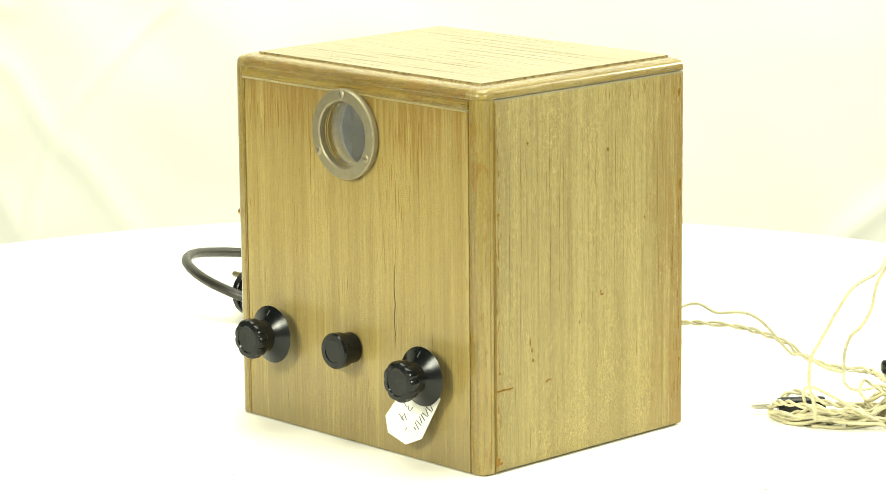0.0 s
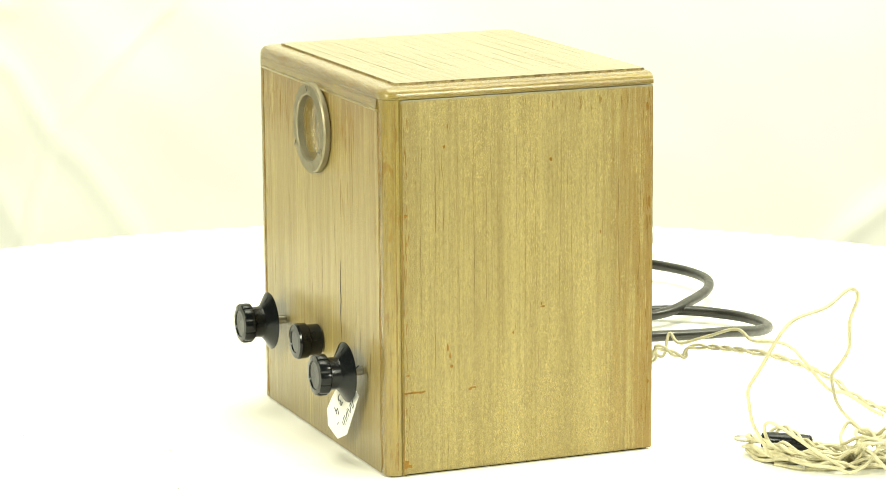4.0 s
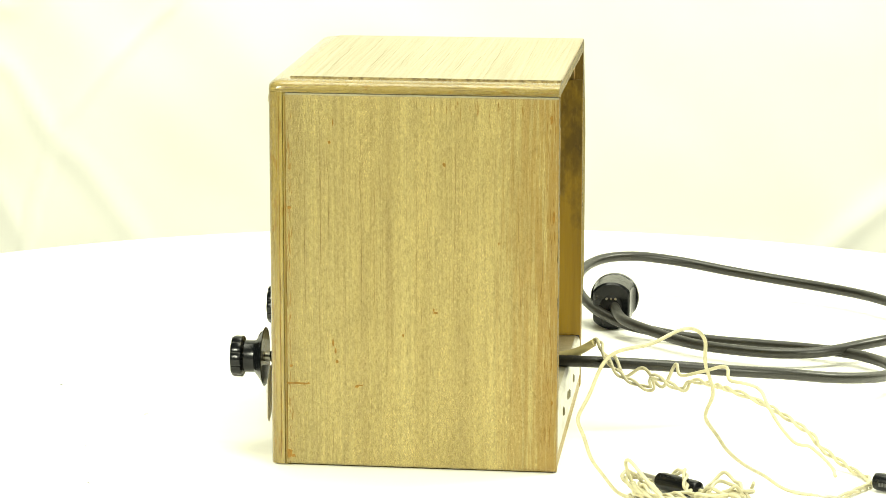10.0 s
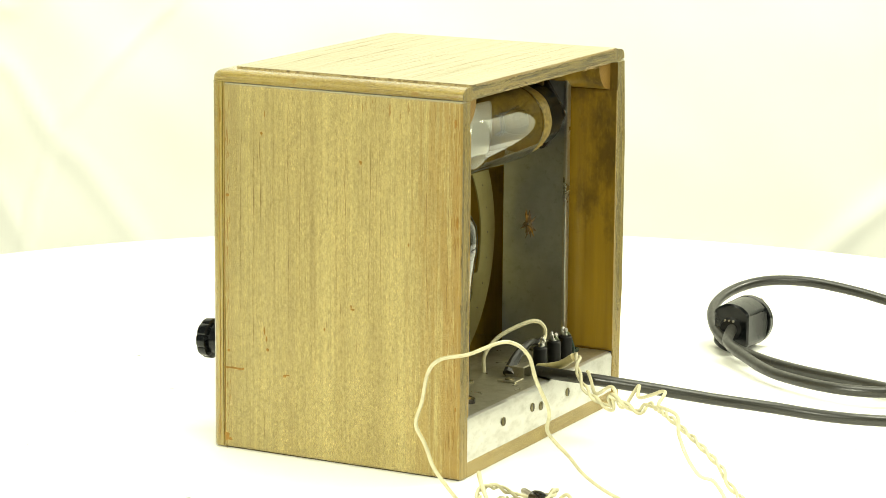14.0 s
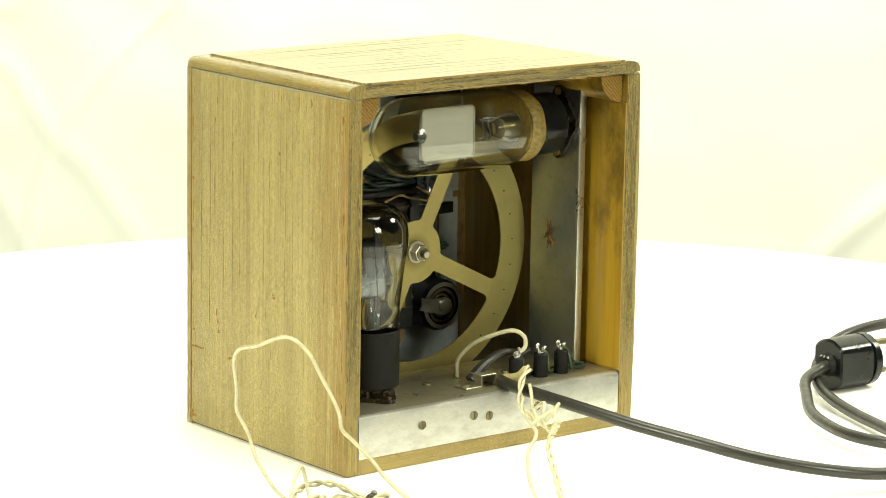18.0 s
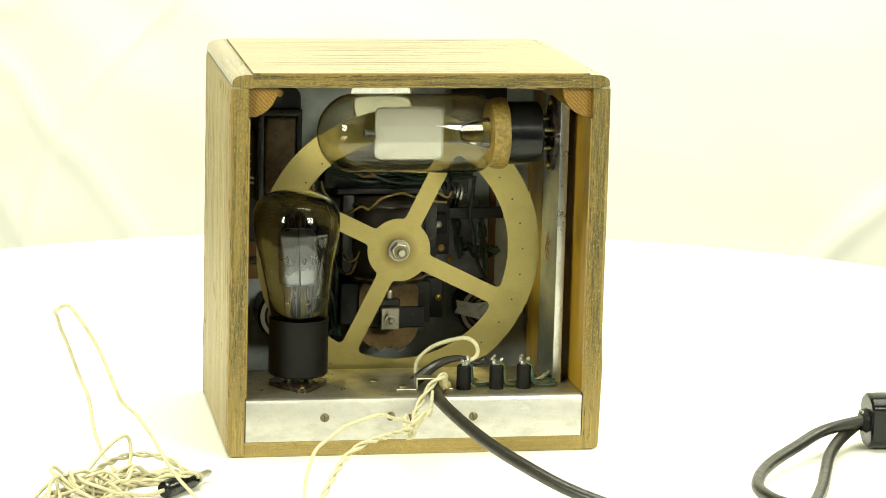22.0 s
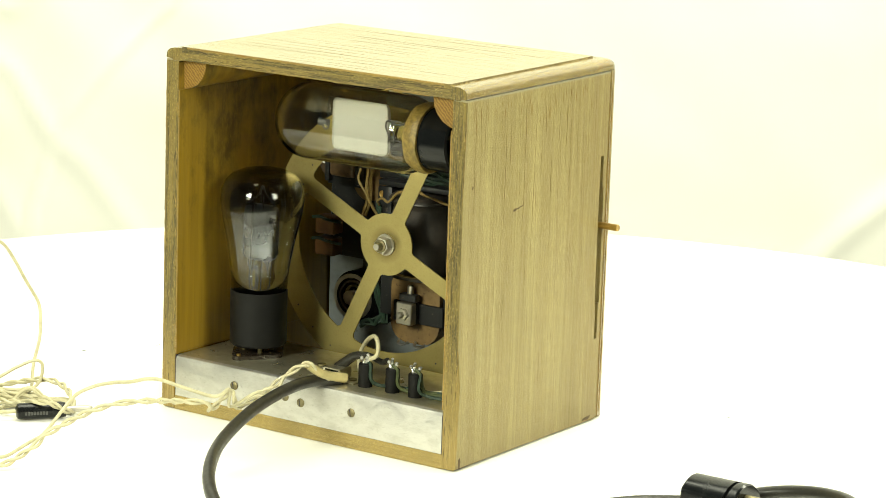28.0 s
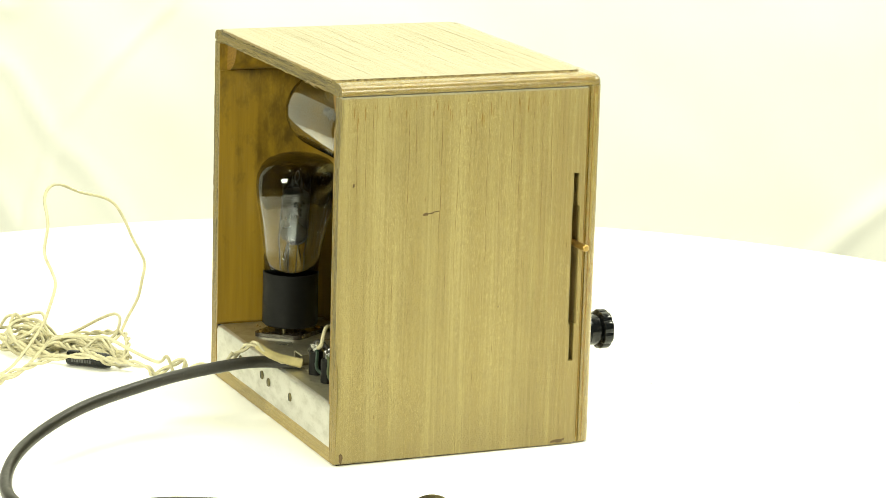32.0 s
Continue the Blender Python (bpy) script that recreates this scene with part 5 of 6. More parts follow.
def build_posts(s):
    """Insulated terminals, strain clamp and wiring on the tray."""
    cz = 0.0346
    rng = random.Random(9)
    for x in (-0.0300, -0.0498, -0.0664):
        y = 0.0872
        t = new("terminal")
        t.parent = s
        t.location = (x, y, cz)
        tagged(t, "black tubular terminal with soldered top")
        bm = bmesh.new()
        lathe(bm, [(0.0043, 0.0), (0.0043, 0.0136), (0.0036, 0.0144), (0.0020, 0.0144)], (0, 0, 0), (0, 0, 1), 24)
        part("bushing", bm, M["bakelite_dull"], t)
        for k in range(3):
            bm = bmesh.new()
            a = rng.uniform(0, 6.28)
            d = Vector((math.cos(a) * 0.0022, math.sin(a) * 0.002, 0))
            p0 = Vector((0, 0, 0.0140))
            tube(bm, spline([p0 + d * 0.4, p0 + d + Vector((0, 0, 0.0025)), p0 + d * 1.3 + Vector((0, 0, 0.0040)), p0 + d * (0.6 + 0.5 * k) + Vector((0, 0, 0.0060 - 0.0012 * k))], 5), lambda u: 0.0005 + 0.0009 * abs(math.sin(5.5 * u + k)) * (1 - 0.5 * u), 7)
            part("solder_lug", bm, M["solder"], t)
    # cream loop from the clamp to the first terminal
    bm = bmesh.new()
    tube(bm, spline([(-0.006, 0.061, 0.0350), (-0.0065, 0.0610, 0.0455), (-0.014, 0.0655, 0.0550), (-0.024, 0.0740, 0.0612), (-0.0325, 0.0815, 0.0640), (-0.0375, 0.0855, 0.0605), (-0.0375, 0.0868, 0.0545), (-0.0325, 0.0870, 0.0515), (-0.0290, 0.0872, 0.0500)], 8), 0.0013, 8)
    part("cream_loop", bm, M["cream_wire"], s, "cream rubber-covered connecting wire")
    bm = bmesh.new()
    tube(bm, spline([(-0.001, 0.0800, 0.0370), (-0.009, 0.0800, 0.0440), (-0.018, 0.0815, 0.0500), (-0.028, 0.0820, 0.0520), (-0.038, 0.0815, 0.0495), (-0.0435, 0.0840, 0.0520)], 8), lambda u: 0.0033 * (1 - 0.62 * min(1, u * 1.6)) + 0.0006, 10)
    part("cord_tail", bm, M["cord"], s, "inner end of the mains cord")
    for k, (x, yy) in enumerate(((-0.0300, 0.0), (-0.0498, 0.0), (-0.0664, 0.002), (-0.0664, -0.002))):
        bm = bmesh.new()
        tube(bm, spline([(x, 0.0872, 0.0510), (x - 0.004, 0.088, 0.0480), (x - 0.005, 0.0885 + yy, 0.0400), (x - 0.009, 0.086 + yy, 0.0366), (x - 0.020, 0.082 + yy * 2, 0.0364), (-0.0830, 0.078 - 0.002 * k, 0.0366), (-0.0945, 0.070 - 0.004 * k, 0.0370)], 7), 0.0011, 7)
        part("hookup_wire", bm, M["olive_wire" if k % 2 else "green_wire"], s, "dark green hook-up wire")
    bm = bmesh.new()
    tube(bm, spline([(-0.0400, 0.080, 0.0362), (-0.056, 0.0795, 0.0366), (-0.075, 0.078, 0.0366), (-0.092, 0.060, 0.040)], 7), 0.0011, 7)
    part("hookup_wire", bm, M["cream_wire"], s)
    # clamp plate
    bm = bmesh.new()
    box(bm, -0.0128, -0.0008, 0.0780, 0.0900, 0.0412, 0.0422, 0.0003, 1)
    box(bm, -0.0016, 0.0108, 0.0780, 0.0900, 0.0347, 0.0357, 0.0003, 1)
    box(bm, -0.0232, -0.0122, 0.0780, 0.0900, 0.0347, 0.0357, 0.0003, 1)
    box(bm, -0.0018, -0.0008, 0.0780, 0.0900, 0.0352, 0.0418)
    box(bm, -0.0128, -0.0118, 0.0780, 0.0900, 0.0352, 0.0418)
    cl = part("cord_clamp", bm, M["tray_top"], s, "bent aluminium cord clamp", smooth=False)
    for x in (0.0060, -0.0185):
        bm = bmesh.new()
        lathe(bm, [(0.0028, 0.0), (0.0026, 0.0008), (0.0012, 0.0013)], (x, 0.0840, 0.0357), (0, 0, 1), 18)
        part("screw", bm, M["screw"], cl)
    for x, y in ((-0.078, 0.060), (-0.040, 0.066), (0.020, 0.064)):
        bm = bmesh.new()
        lathe(bm, [(0.0028, 0.0), (0.0026, 0.0008), (0.0012, 0.0013)], (x, y, cz), (0, 0, 1), 18)
        part("screw", bm, M["screw"], s)


build_posts(SET)


# ---------------------------------------------------------------- glass tubes
def at_set(p):
    return (SET_AT[0] + p[0], SET_AT[1] + p[1], SET_AT[2] + p[2])


def build_upright_tube():
    t = rider("vacuum_tube", at_set((0.0666, 0.0678, 0.0346)), "dark glass radio tube in black base on the chassis", "vacuum tube")
    bm = bmesh.new()
    flange = []
    for cx, cy, r, a0, a1 in ((0.0, 0.0186, 0.0045, 38, 142), (-0.0112, 0.0, 0.0062, 142, 218), (0.0, -0.0186, 0.0045, 218, 322), (0.0112, 0.0, 0.0062, 322, 398)):
        flange += arc(cx, cy, r, a0, a1, 8)
    prism(bm, flange, "z", 0.0001, 0.0026)
    so = part("socket_flange", bm, M["brown_bakelite"], t, "dark diamond-shaped socket flange with brass rivets")
    for sx in (1, -1):
        bm = bmesh.new()
        lathe(bm, [(0.0016, 0.0), (0.0016, 0.0006), (0.0008, 0.001)], (0, sx * 0.0190, 0.0026), (0, 0, 1), 14)
        part("rivet", bm, M["brass"], so)
    for k in range(4):
        bm = bmesh.new()
        a = radians(45 + 90 * k)
        lathe(bm, [(0.0016, 0.0026), (0.0016, 0.0085)], (0.0085 * math.cos(a), 0.0085 * math.sin(a), 0), (0, 0, 1), 12)
        part("pin", bm, M["screw"], t)
    bm = bmesh.new()
    lathe(bm, [(0.0, 0.0068), (0.0165, 0.0068), (0.0176, 0.0080), (0.0176, 0.0407), (0.0173, 0.0411), (0.0, 0.0411)], (0, 0, 0), (0, 0, 1), 56)
    part("base", bm, M["bakelite_dull"], t, "matt black cylindrical base")
    bm = bmesh.new()
    lathe(bm, [(0.0, 0.0413), (0.0161, 0.0413), (0.0158, 0.0420), (0.0, 0.0422)], (0, 0, 0), (0, 0, 1), 40)
    part("seal", bm, M["mica"], t, "grey cement seal under the glass")
    outer = [(0.0171, 0.0409), (0.0185, 0.056), (0.0216, 0.0735), (0.0248, 0.0875), (0.0259, 0.0963), (0.0255, 0.1030), (0.0231, 0.1084), (0.0191, 0.1123), (0.0127, 0.1148), (0.0059, 0.1160), (0.0, 0.1163)]
    bm = bmesh.new()
    inside = [(r - 0.0009, h - (0.0009 if h > 0.1 else 0)) for r, h in outer[:-1]] + [(0.0, outer[-1][1] - 0.0009)]
    lathe(bm, inside[::-1] + outer, (0, 0, 0), (0, 0, 1), 64, close=False)
    part("bulb", bm, M["smoke"], t, "smoky glass bulb", angle=180)
    # anode box and supports
    bm = bmesh.new()
    box(bm, -0.0112, 0.0112, -0.0065, 0.0065, 0.059, 0.0935, 0.005, 4)
    part("anode", bm, M["anode"], t, "grey metal anode")
    for x, y in ((-0.008, 0.0), (0.008, 0.0), (0.0, 0.008), (0.0, -0.008), (-0.004, 0.004), (0.004, -0.004)):
        bm = bmesh.new()
        tube(bm, spline([(x * 0.7, y * 0.7, 0.0415), (x, y, 0.052), (x * 1.2, y * 1.2, 0.066), (x * 1.1, y * 1.1, 0.100)], 5), 0.0004, 5)
        part("support_wire", bm, M["tube_wire"], t)
    bm = bmesh.new()
    lathe(bm, [(0.0085, 0.0412), (0.0060, 0.050), (0.0035, 0.060), (0.0, 0.061)], (0, 0, 0), (0, 0, 1), 24)
    part("glass_stem", bm, M["glass"], t)
    bm = bmesh.new()
    tube(bm, spline([(-0.011, 0.0, 0.093), (-0.006, 0.004, 0.101), (0.0, 0.0, 0.105), (0.005, -0.003, 0.099), (0.010, 0.002, 0.093)], 5), 0.0005, 5)
    part("getter_wire", bm, M["tube_wire"], t)
    # the old bulb has worked loose and leans in its base
    for ob in t.children:
        if ob.name.split(".")[0] in ("bulb", "anode", "support_wire", "glass_stem", "getter_wire"):
            for v in ob.data.vertices:
                v.co.x += 0.032 * (v.co.z - 0.041)
                v.co.y -= 0.070 * (v.co.z - 0.041)


n = Nodes("smoky_bulb_glass")
sep = n.tree.nodes.new("ShaderNodeSeparateXYZ")
n.link(n.coord.outputs["Object"], sep.inputs[0])
film = n.noise(n.mapped((1, 1, 0.4)), 60, 3, 0.5)
hgt = n.math("ADD", n.math("MULTIPLY", sep.outputs[2], 10.0), n.math("MULTIPLY", film, 0.25))
n.set(n.ramp(hgt, [(0.70, (0.90, 0.91, 0.90)), (0.98, (0.72, 0.73, 0.71)), (1.10, (0.43, 0.43, 0.40)), (1.2, (0.36, 0.36, 0.33))]), 0.0, 0.0, None, None, 1.0, 1.45)
M["smoke"] = n.mat
n = Nodes("yellowed_lamp_glass")
n.set((0.80, 0.785, 0.70), 0.0, 0.0, None, None, 1.0, 1.45)
M["lampglass"] = n.mat
build_upright_tube()


def build_long_lamp():
    c = (0.0, 0.0600, 0.1840)
    t = rider("neon_lamp", at_set((-0.0866, c[1], c[2])), "long clear glass lamp with milky plate electrode", "lamp")
    way = (1, 0, 0)
    R = 0.0236
    bm = bmesh.new()
    prof = [(0.0165, 0.0385), (0.0198, 0.0405), (0.0224, 0.0445), (R, 0.0505), (R, 0.1200)]
    prof += [(R * math.cos(radians(a)), 0.1215 + 0.0215 * math.sin(radians(a))) for a in range(0, 91, 10)]
    prof = [(max(0.0, r) if r > 1e-4 else 0.0, h) for r, h in prof]
    inside = [(r - 0.0009, h - (0.0009 if h > 0.125 else 0)) for r, h in prof[:-1]] + [(0.0, prof[-1][1] - 0.0009)]
    lathe(bm, inside[::-1] + prof, (0, 0, 0), way, 64, close=False)
    bulb = part("bulb", bm, M["lampglass"], t, "clear slightly yellowed glass envelope", angle=180)
    bulb.visible_shadow = False
    bm = bmesh.new()
    lathe(bm, [(0.0172, 0.0305), (0.0204, 0.0305), (0.0213, 0.0325), (0.0211, 0.0368), (0.0199, 0.0402), (0.0160, 0.0402)], (0, 0, 0), way, 56, lambda a, h: 1 + 0.012 * math.sin(7 * a + 300 * h))
    part("cement_collar", bm, M["plaster"], t, "golden-brown cement collar")
    bm = bmesh.new()
    lathe(bm, [(0.0, 0.0100), (0.0176, 0.0100), (0.0187, 0.0112), (0.0187, 0.0308), (0.0180, 0.0316), (0.0, 0.0316)], (0, 0, 0), way, 56)
    part("base", bm, M["bakelite"], t, "glossy black base")
    bm = bmesh.new()
    flange = []
    for cy, cz, r, a0, a1 in ((0.0, 0.0180, 0.0045, 38, 142), (-0.0105, 0.0, 0.0058, 142, 218), (0.0, -0.0180, 0.0045, 218, 322), (0.0105, 0.0, 0.0058, 322, 398)):
        flange += arc(cy, cz, r, a0, a1, 8)
    prism(bm, flange, "x", 0.0001, 0.0030)
    so = part("socket_flange", bm, M["brown_bakelite"], t, "dark red-brown socket flange")
    for k in range(4):
        bm = bmesh.new()
        a = radians(20 + 90 * k)
        lathe(bm, [(0.0015, 0.003), (0.0015, 0.0102)], (0, 0.009 * math.cos(a), 0.009 * math.sin(a)), way, 10)
        part("pin", bm, M["screw"], t)
    for a in (90, 270):
        bm = bmesh.new()
        lathe(bm, [(0.0022, 0.003), (0.0022, 0.0042), (0.0012, 0.0048)], (0, 0.0188 * math.cos(radians(a)), 0.0188 * math.sin(radians(a))), way, 14)
        part("rivet", bm, M["brass"], so)
    bm = bmesh.new()
    def rounded(grow):
        r = 0.0034 + grow
        return [p for cx, cz, a in ((0.1044, 0.0116, 0), (0.0706, 0.0116, 90), (0.0706, -0.0126, 180), (0.1044, -0.0126, 270)) for p in arc(cx, cz, r, a, a + 90, 6)]
    prism(bm, rounded(0.0), "y", -0.0056, -0.0036)
    pl = part("plate_electrode", bm, M["screen"], t, "milky white rectangular plate electrode")
    bm = bmesh.new()
    edge = [Vector((x, -0.0034, z)) for x, z in rounded(-0.0002)]
    tube(bm, edge + edge[:1], 0.0006, 6)
    part("plate_frame", bm, M["screen_edge"], pl, "pale rounded edge of the plate")
    for x in (0.060, 0.064):
        bm = bmesh.new()
        tube(bm, spline([(x, 0.001, -0.007), (x - 0.001, 0.002, -0.002), (x + 0.001, 0.002, 0.003), (x, 0.001, 0.007), (x - 0.005, 0.001, 0.0065)], 4), 0.00045, 5)
        part("grid_wire", bm, M["tube_wire"], t)
    bm = bmesh.new()
    tube(bm, [Vector((0.1105 + 0.0022 * math.cos(a * 0.7), 0.0, -0.002 + 0.0022 * math.sin(a * 0.7))) for a in range(10)], 0.0005, 5)
    part("hook", bm, M["tube_wire"], t)
    for z in (-0.006, 0.006):
        bm = bmesh.new()
        tube(bm, spline([(0.040, 0.0, z), (0.050, 0.0, z * 1.1), (0.058, 0.0, z * 0.8), (0.0655, -0.001, z)], 5), 0.0006, 6)
        part("support_wire", bm, M["tube_wire"], t)
    bm = bmesh.new()
    lathe(bm, [(0.0095, 0.041), (0.0070, 0.050), (0.0042, 0.057), (0.0, 0.058)], (0, 0, 0), way, 24)
    part("glass_stem", bm, M["glass"], t)
    bm = bmesh.new()
    lathe(bm, [(0.0, 0.1085), (0.0022, 0.1088), (0.0016, 0.1125), (0.0026, 0.1150), (0.0, 0.1165)], (0, 0, 0), way, 16)
    part("end_bead", bm, M["tube_wire"], t)


build_long_lamp()

# ---------------------------------------------------------------- cords and leads
CORD = [(0.0040, 0.0800, 0.0372), (0.0112, 0.1000, 0.0386), (0.0115, 0.1215, 0.0383), (0.0064, 0.1566, 0.0358), (-0.0027, 0.1908, 0.0318), (-0.0159, 0.2230, 0.0276), (-0.0342, 0.2513, 0.0217),
        (-0.0583, 0.2738, 0.0164), (-0.0868, 0.2883, 0.0117), (-0.1158, 0.2936, 0.0091), (-0.1412, 0.2865, 0.0080), (-0.1617, 0.2672, 0.0082), (-0.1779, 0.2393, 0.0073), (-0.1922, 0.2071, 0.0060),
        (-0.2050, 0.1734, 0.0053), (-0.2181, 0.1405, 0.0065), (-0.2350, 0.1117, 0.0093), (-0.2578, 0.0902, 0.0155), (-0.2848, 0.0783, 0.0234), (-0.3146, 0.0795, 0.0295), (-0.3421, 0.0927, 0.0327),
        (-0.3616, 0.1168, 0.0314), (-0.3707, 0.1488, 0.0263), (-0.3698, 0.1849, 0.0202), (-0.3601, 0.2218, 0.0164), (-0.3426, 0.2564, 0.0147), (-0.3185, 0.2858, 0.0141), (-0.2893, 0.3073, 0.0132),
        (-0.2575, 0.3185, 0.0131), (-0.2265, 0.3170, 0.0130), (-0.1985, 0.3016, 0.0124), (-0.1746, 0.2769, 0.0119), (-0.1560, 0.2491, 0.0101), (-0.1512, 0.2207, 0.0096), (-0.1599, 0.1916, 0.0091),
        (-0.1764, 0.1622, 0.0090), (-0.1995, 0.1361, 0.0111), (-0.2231, 0.1138, 0.0142), (-0.2557, 0.1046, 0.0185)]


def local(pts, origin):
    return [Vector(p) - Vector(origin) for p in pts]


def build_cord():
    o = (0.0127, 0.0790, 0.0346)
    t = rider("power_cord", o, "coiled dark rubber mains cord with black plug", "power cord")
    bm = bmesh.new()
    tube(bm, spline(local(CORD, o), 8), 0.0036, 14)
    part("cable", bm, M["cord"], t)
    pl = new("plug")
    pl.parent = t
    tagged(pl, "black bakelite two-pin mains plug with flat sides")
    back = Vector((-0.2520, 0.1040, 0.0172)) - Vector(o)
    d = Vector((-0.985, 0.03, 0)).normalized()
    pl.matrix_local = Matrix.Translation(back) @ d.to_track_quat("X", "Z").to_matrix().to_4x4()
    def clip(r, w):
        out = []
        for i in range(48):
            a = 2 * math.pi * i / 48
            out.append((max(-w, min(w, r * math.cos(a))), r * math.sin(a)))
        return out
    bm = bmesh.new()
    rings = []
    for x, r, w in ((0.0, 0.0152, 0.0115), (0.0012, 0.0167, 0.0128), (0.0240, 0.0170, 0.0132), (0.0270, 0.0170, 0.0150)):
        rings.append([bm.verts.new((x, y, z)) for y, z in clip(r, w)])
    for a, b in zip(rings, rings[1:]):
        for i in range(48):
            bm.faces.new((a[i], a[(i + 1) % 48], b[(i + 1) % 48], b[i]))
    bm.faces.new(rings[0])
    bm.faces.new(rings[-1])
    part("body", bm, M["bakelite"], pl)
    bm = bmesh.new()
    lathe(bm, [(0.0, 0.0285), (0.0166, 0.0285), (0.0171, 0.0292), (0.0171, 0.0335), (0.0163, 0.0345), (0.0, 0.0345)], (0, 0, 0), (1, 0, 0), 48)
    part("face_disc", bm, M["bakelite"], pl)
    bm = bmesh.new()
    lathe(bm, [(0.0, 0.0268), (0.0150, 0.0268), (0.0150, 0.0288), (0.0, 0.0288)], (0, 0, 0), (1, 0, 0), 40)
    part("spacer", bm, M["bakelite_dull"], pl)
    bm = bmesh.new()
    lathe(bm, [(0.0042, -0.0040), (0.0062, -0.0034), (0.0070, -0.0010), (0.0080, 0.0004)], (0, 0, 0), (1, 0, 0), 28)
    part("cord_collar", bm, M["bakelite_dull"], pl)
    for k in range(3):
        bm = bmesh.new()
        lathe(bm, [(0.0010, 0.0), (0.0006, 0.0007)], (-0.0030, -0.003 + 0.003 * k, 0.0056), (-1, 0, 0.3), 8)
        part("rivet", bm, M["nickel"], pl)
    for z in (-0.0095, 0.0095):
        bm = bmesh.new()
        lathe(bm, [(0.0021, 0.0340), (0.0021, 0.0520), (0.0012, 0.0535)], (0, 0, z), (1, 0, 0), 16)
        part("pin", bm, M["screw"], pl, "dull split brass pin")


build_cord()

PAIR = [(0.0040, 0.0820, 0.0372), (0.0060, 0.0960, 0.0427), (0.0082, 0.1084, 0.0513), (0.0179, 0.1134, 0.0448), (0.0266, 0.1239, 0.0344), (0.0324, 0.1422, 0.0278), (0.0368, 0.1438, 0.0368),
        (0.0376, 0.1613, 0.0290), (0.0388, 0.1693, 0.0349), (0.0750, 0.2029, 0.0341), (0.0953, 0.2350, 0.0207), (0.1010, 0.2430, 0.0125), (0.1114, 0.2603, 0.0030), (0.1365, 0.2714, 0.0021),
        (0.1581, 0.2609, 0.0020), (0.1806, 0.2474, 0.0021), (0.2033, 0.2324, 0.0021)]
SINGLE = [(0.0163, 0.1191, 0.0447), (0.0197, 0.1257, 0.0324), (0.0218, 0.1373, 0.0376), (0.0325, 0.1495, 0.0299), (0.0276, 0.1566, 0.0424), (0.0370, 0.1621, 0.0372), (0.0577, 0.1857, 0.0482),
          (0.0764, 0.1908, 0.0444), (0.0881, 0.2068, 0.0433), (0.0993, 0.2131, 0.0348), (0.1062, 0.2268, 0.0174), (0.1072, 0.2378, 0.0137), (0.1169, 0.2495, 0.0044), (0.1299, 0.2519, 0.0031)]
AROUND = [(0.2200, 0.1650, 0.0080), (0.2080, 0.1450, 0.0120), (0.1900, 0.1340, 0.0150), (0.1720, 0.1360, 0.0130), (0.1590, 0.1440, 0.0050), (0.1545, 0.1540, 0.0050), (0.1600, 0.1660, 0.0120), (0.1820, 0.1680, 0.0090), (0.2000, 0.1740, 0.0080), (0.2150, 0.1850, 0.0060)]
LOOP = [(0.1650, 0.2522, 0.0013), (0.1597, 0.2285, 0.0014), (0.1632, 0.2110, 0.0117), (0.1749, 0.1964, 0.0223), (0.1841, 0.1857, 0.0368), (0.1924, 0.1784, 0.0484), (0.2004, 0.1789, 0.0572),
        (0.2048, 0.1829, 0.0689), (0.2116, 0.1781, 0.0845), (0.2214, 0.1778, 0.1011), (0.2288, 0.1678, 0.1085), (0.2361, 0.1496, 0.1019), (0.2325, 0.1280, 0.0923), (0.2256, 0.1171, 0.0730),
        (0.2192, 0.1103, 0.0552), (0.2138, 0.1134, 0.0425), (0.2120, 0.1193, 0.0283), (0.2065, 0.1275, 0.0148), (0.2010, 0.1380, 0.0060), (0.2060, 0.1530, 0.0045)]

HANK = [(0.1600, 0.1400, 0.006), (0.1780, 0.1415, 0.007), (0.1950, 0.1475, 0.008), (0.2080, 0.1600, 0.009), (0.2160, 0.1780, 0.010), (0.2280, 0.1980, 0.008), (0.2520, 0.2190, 0.006)]


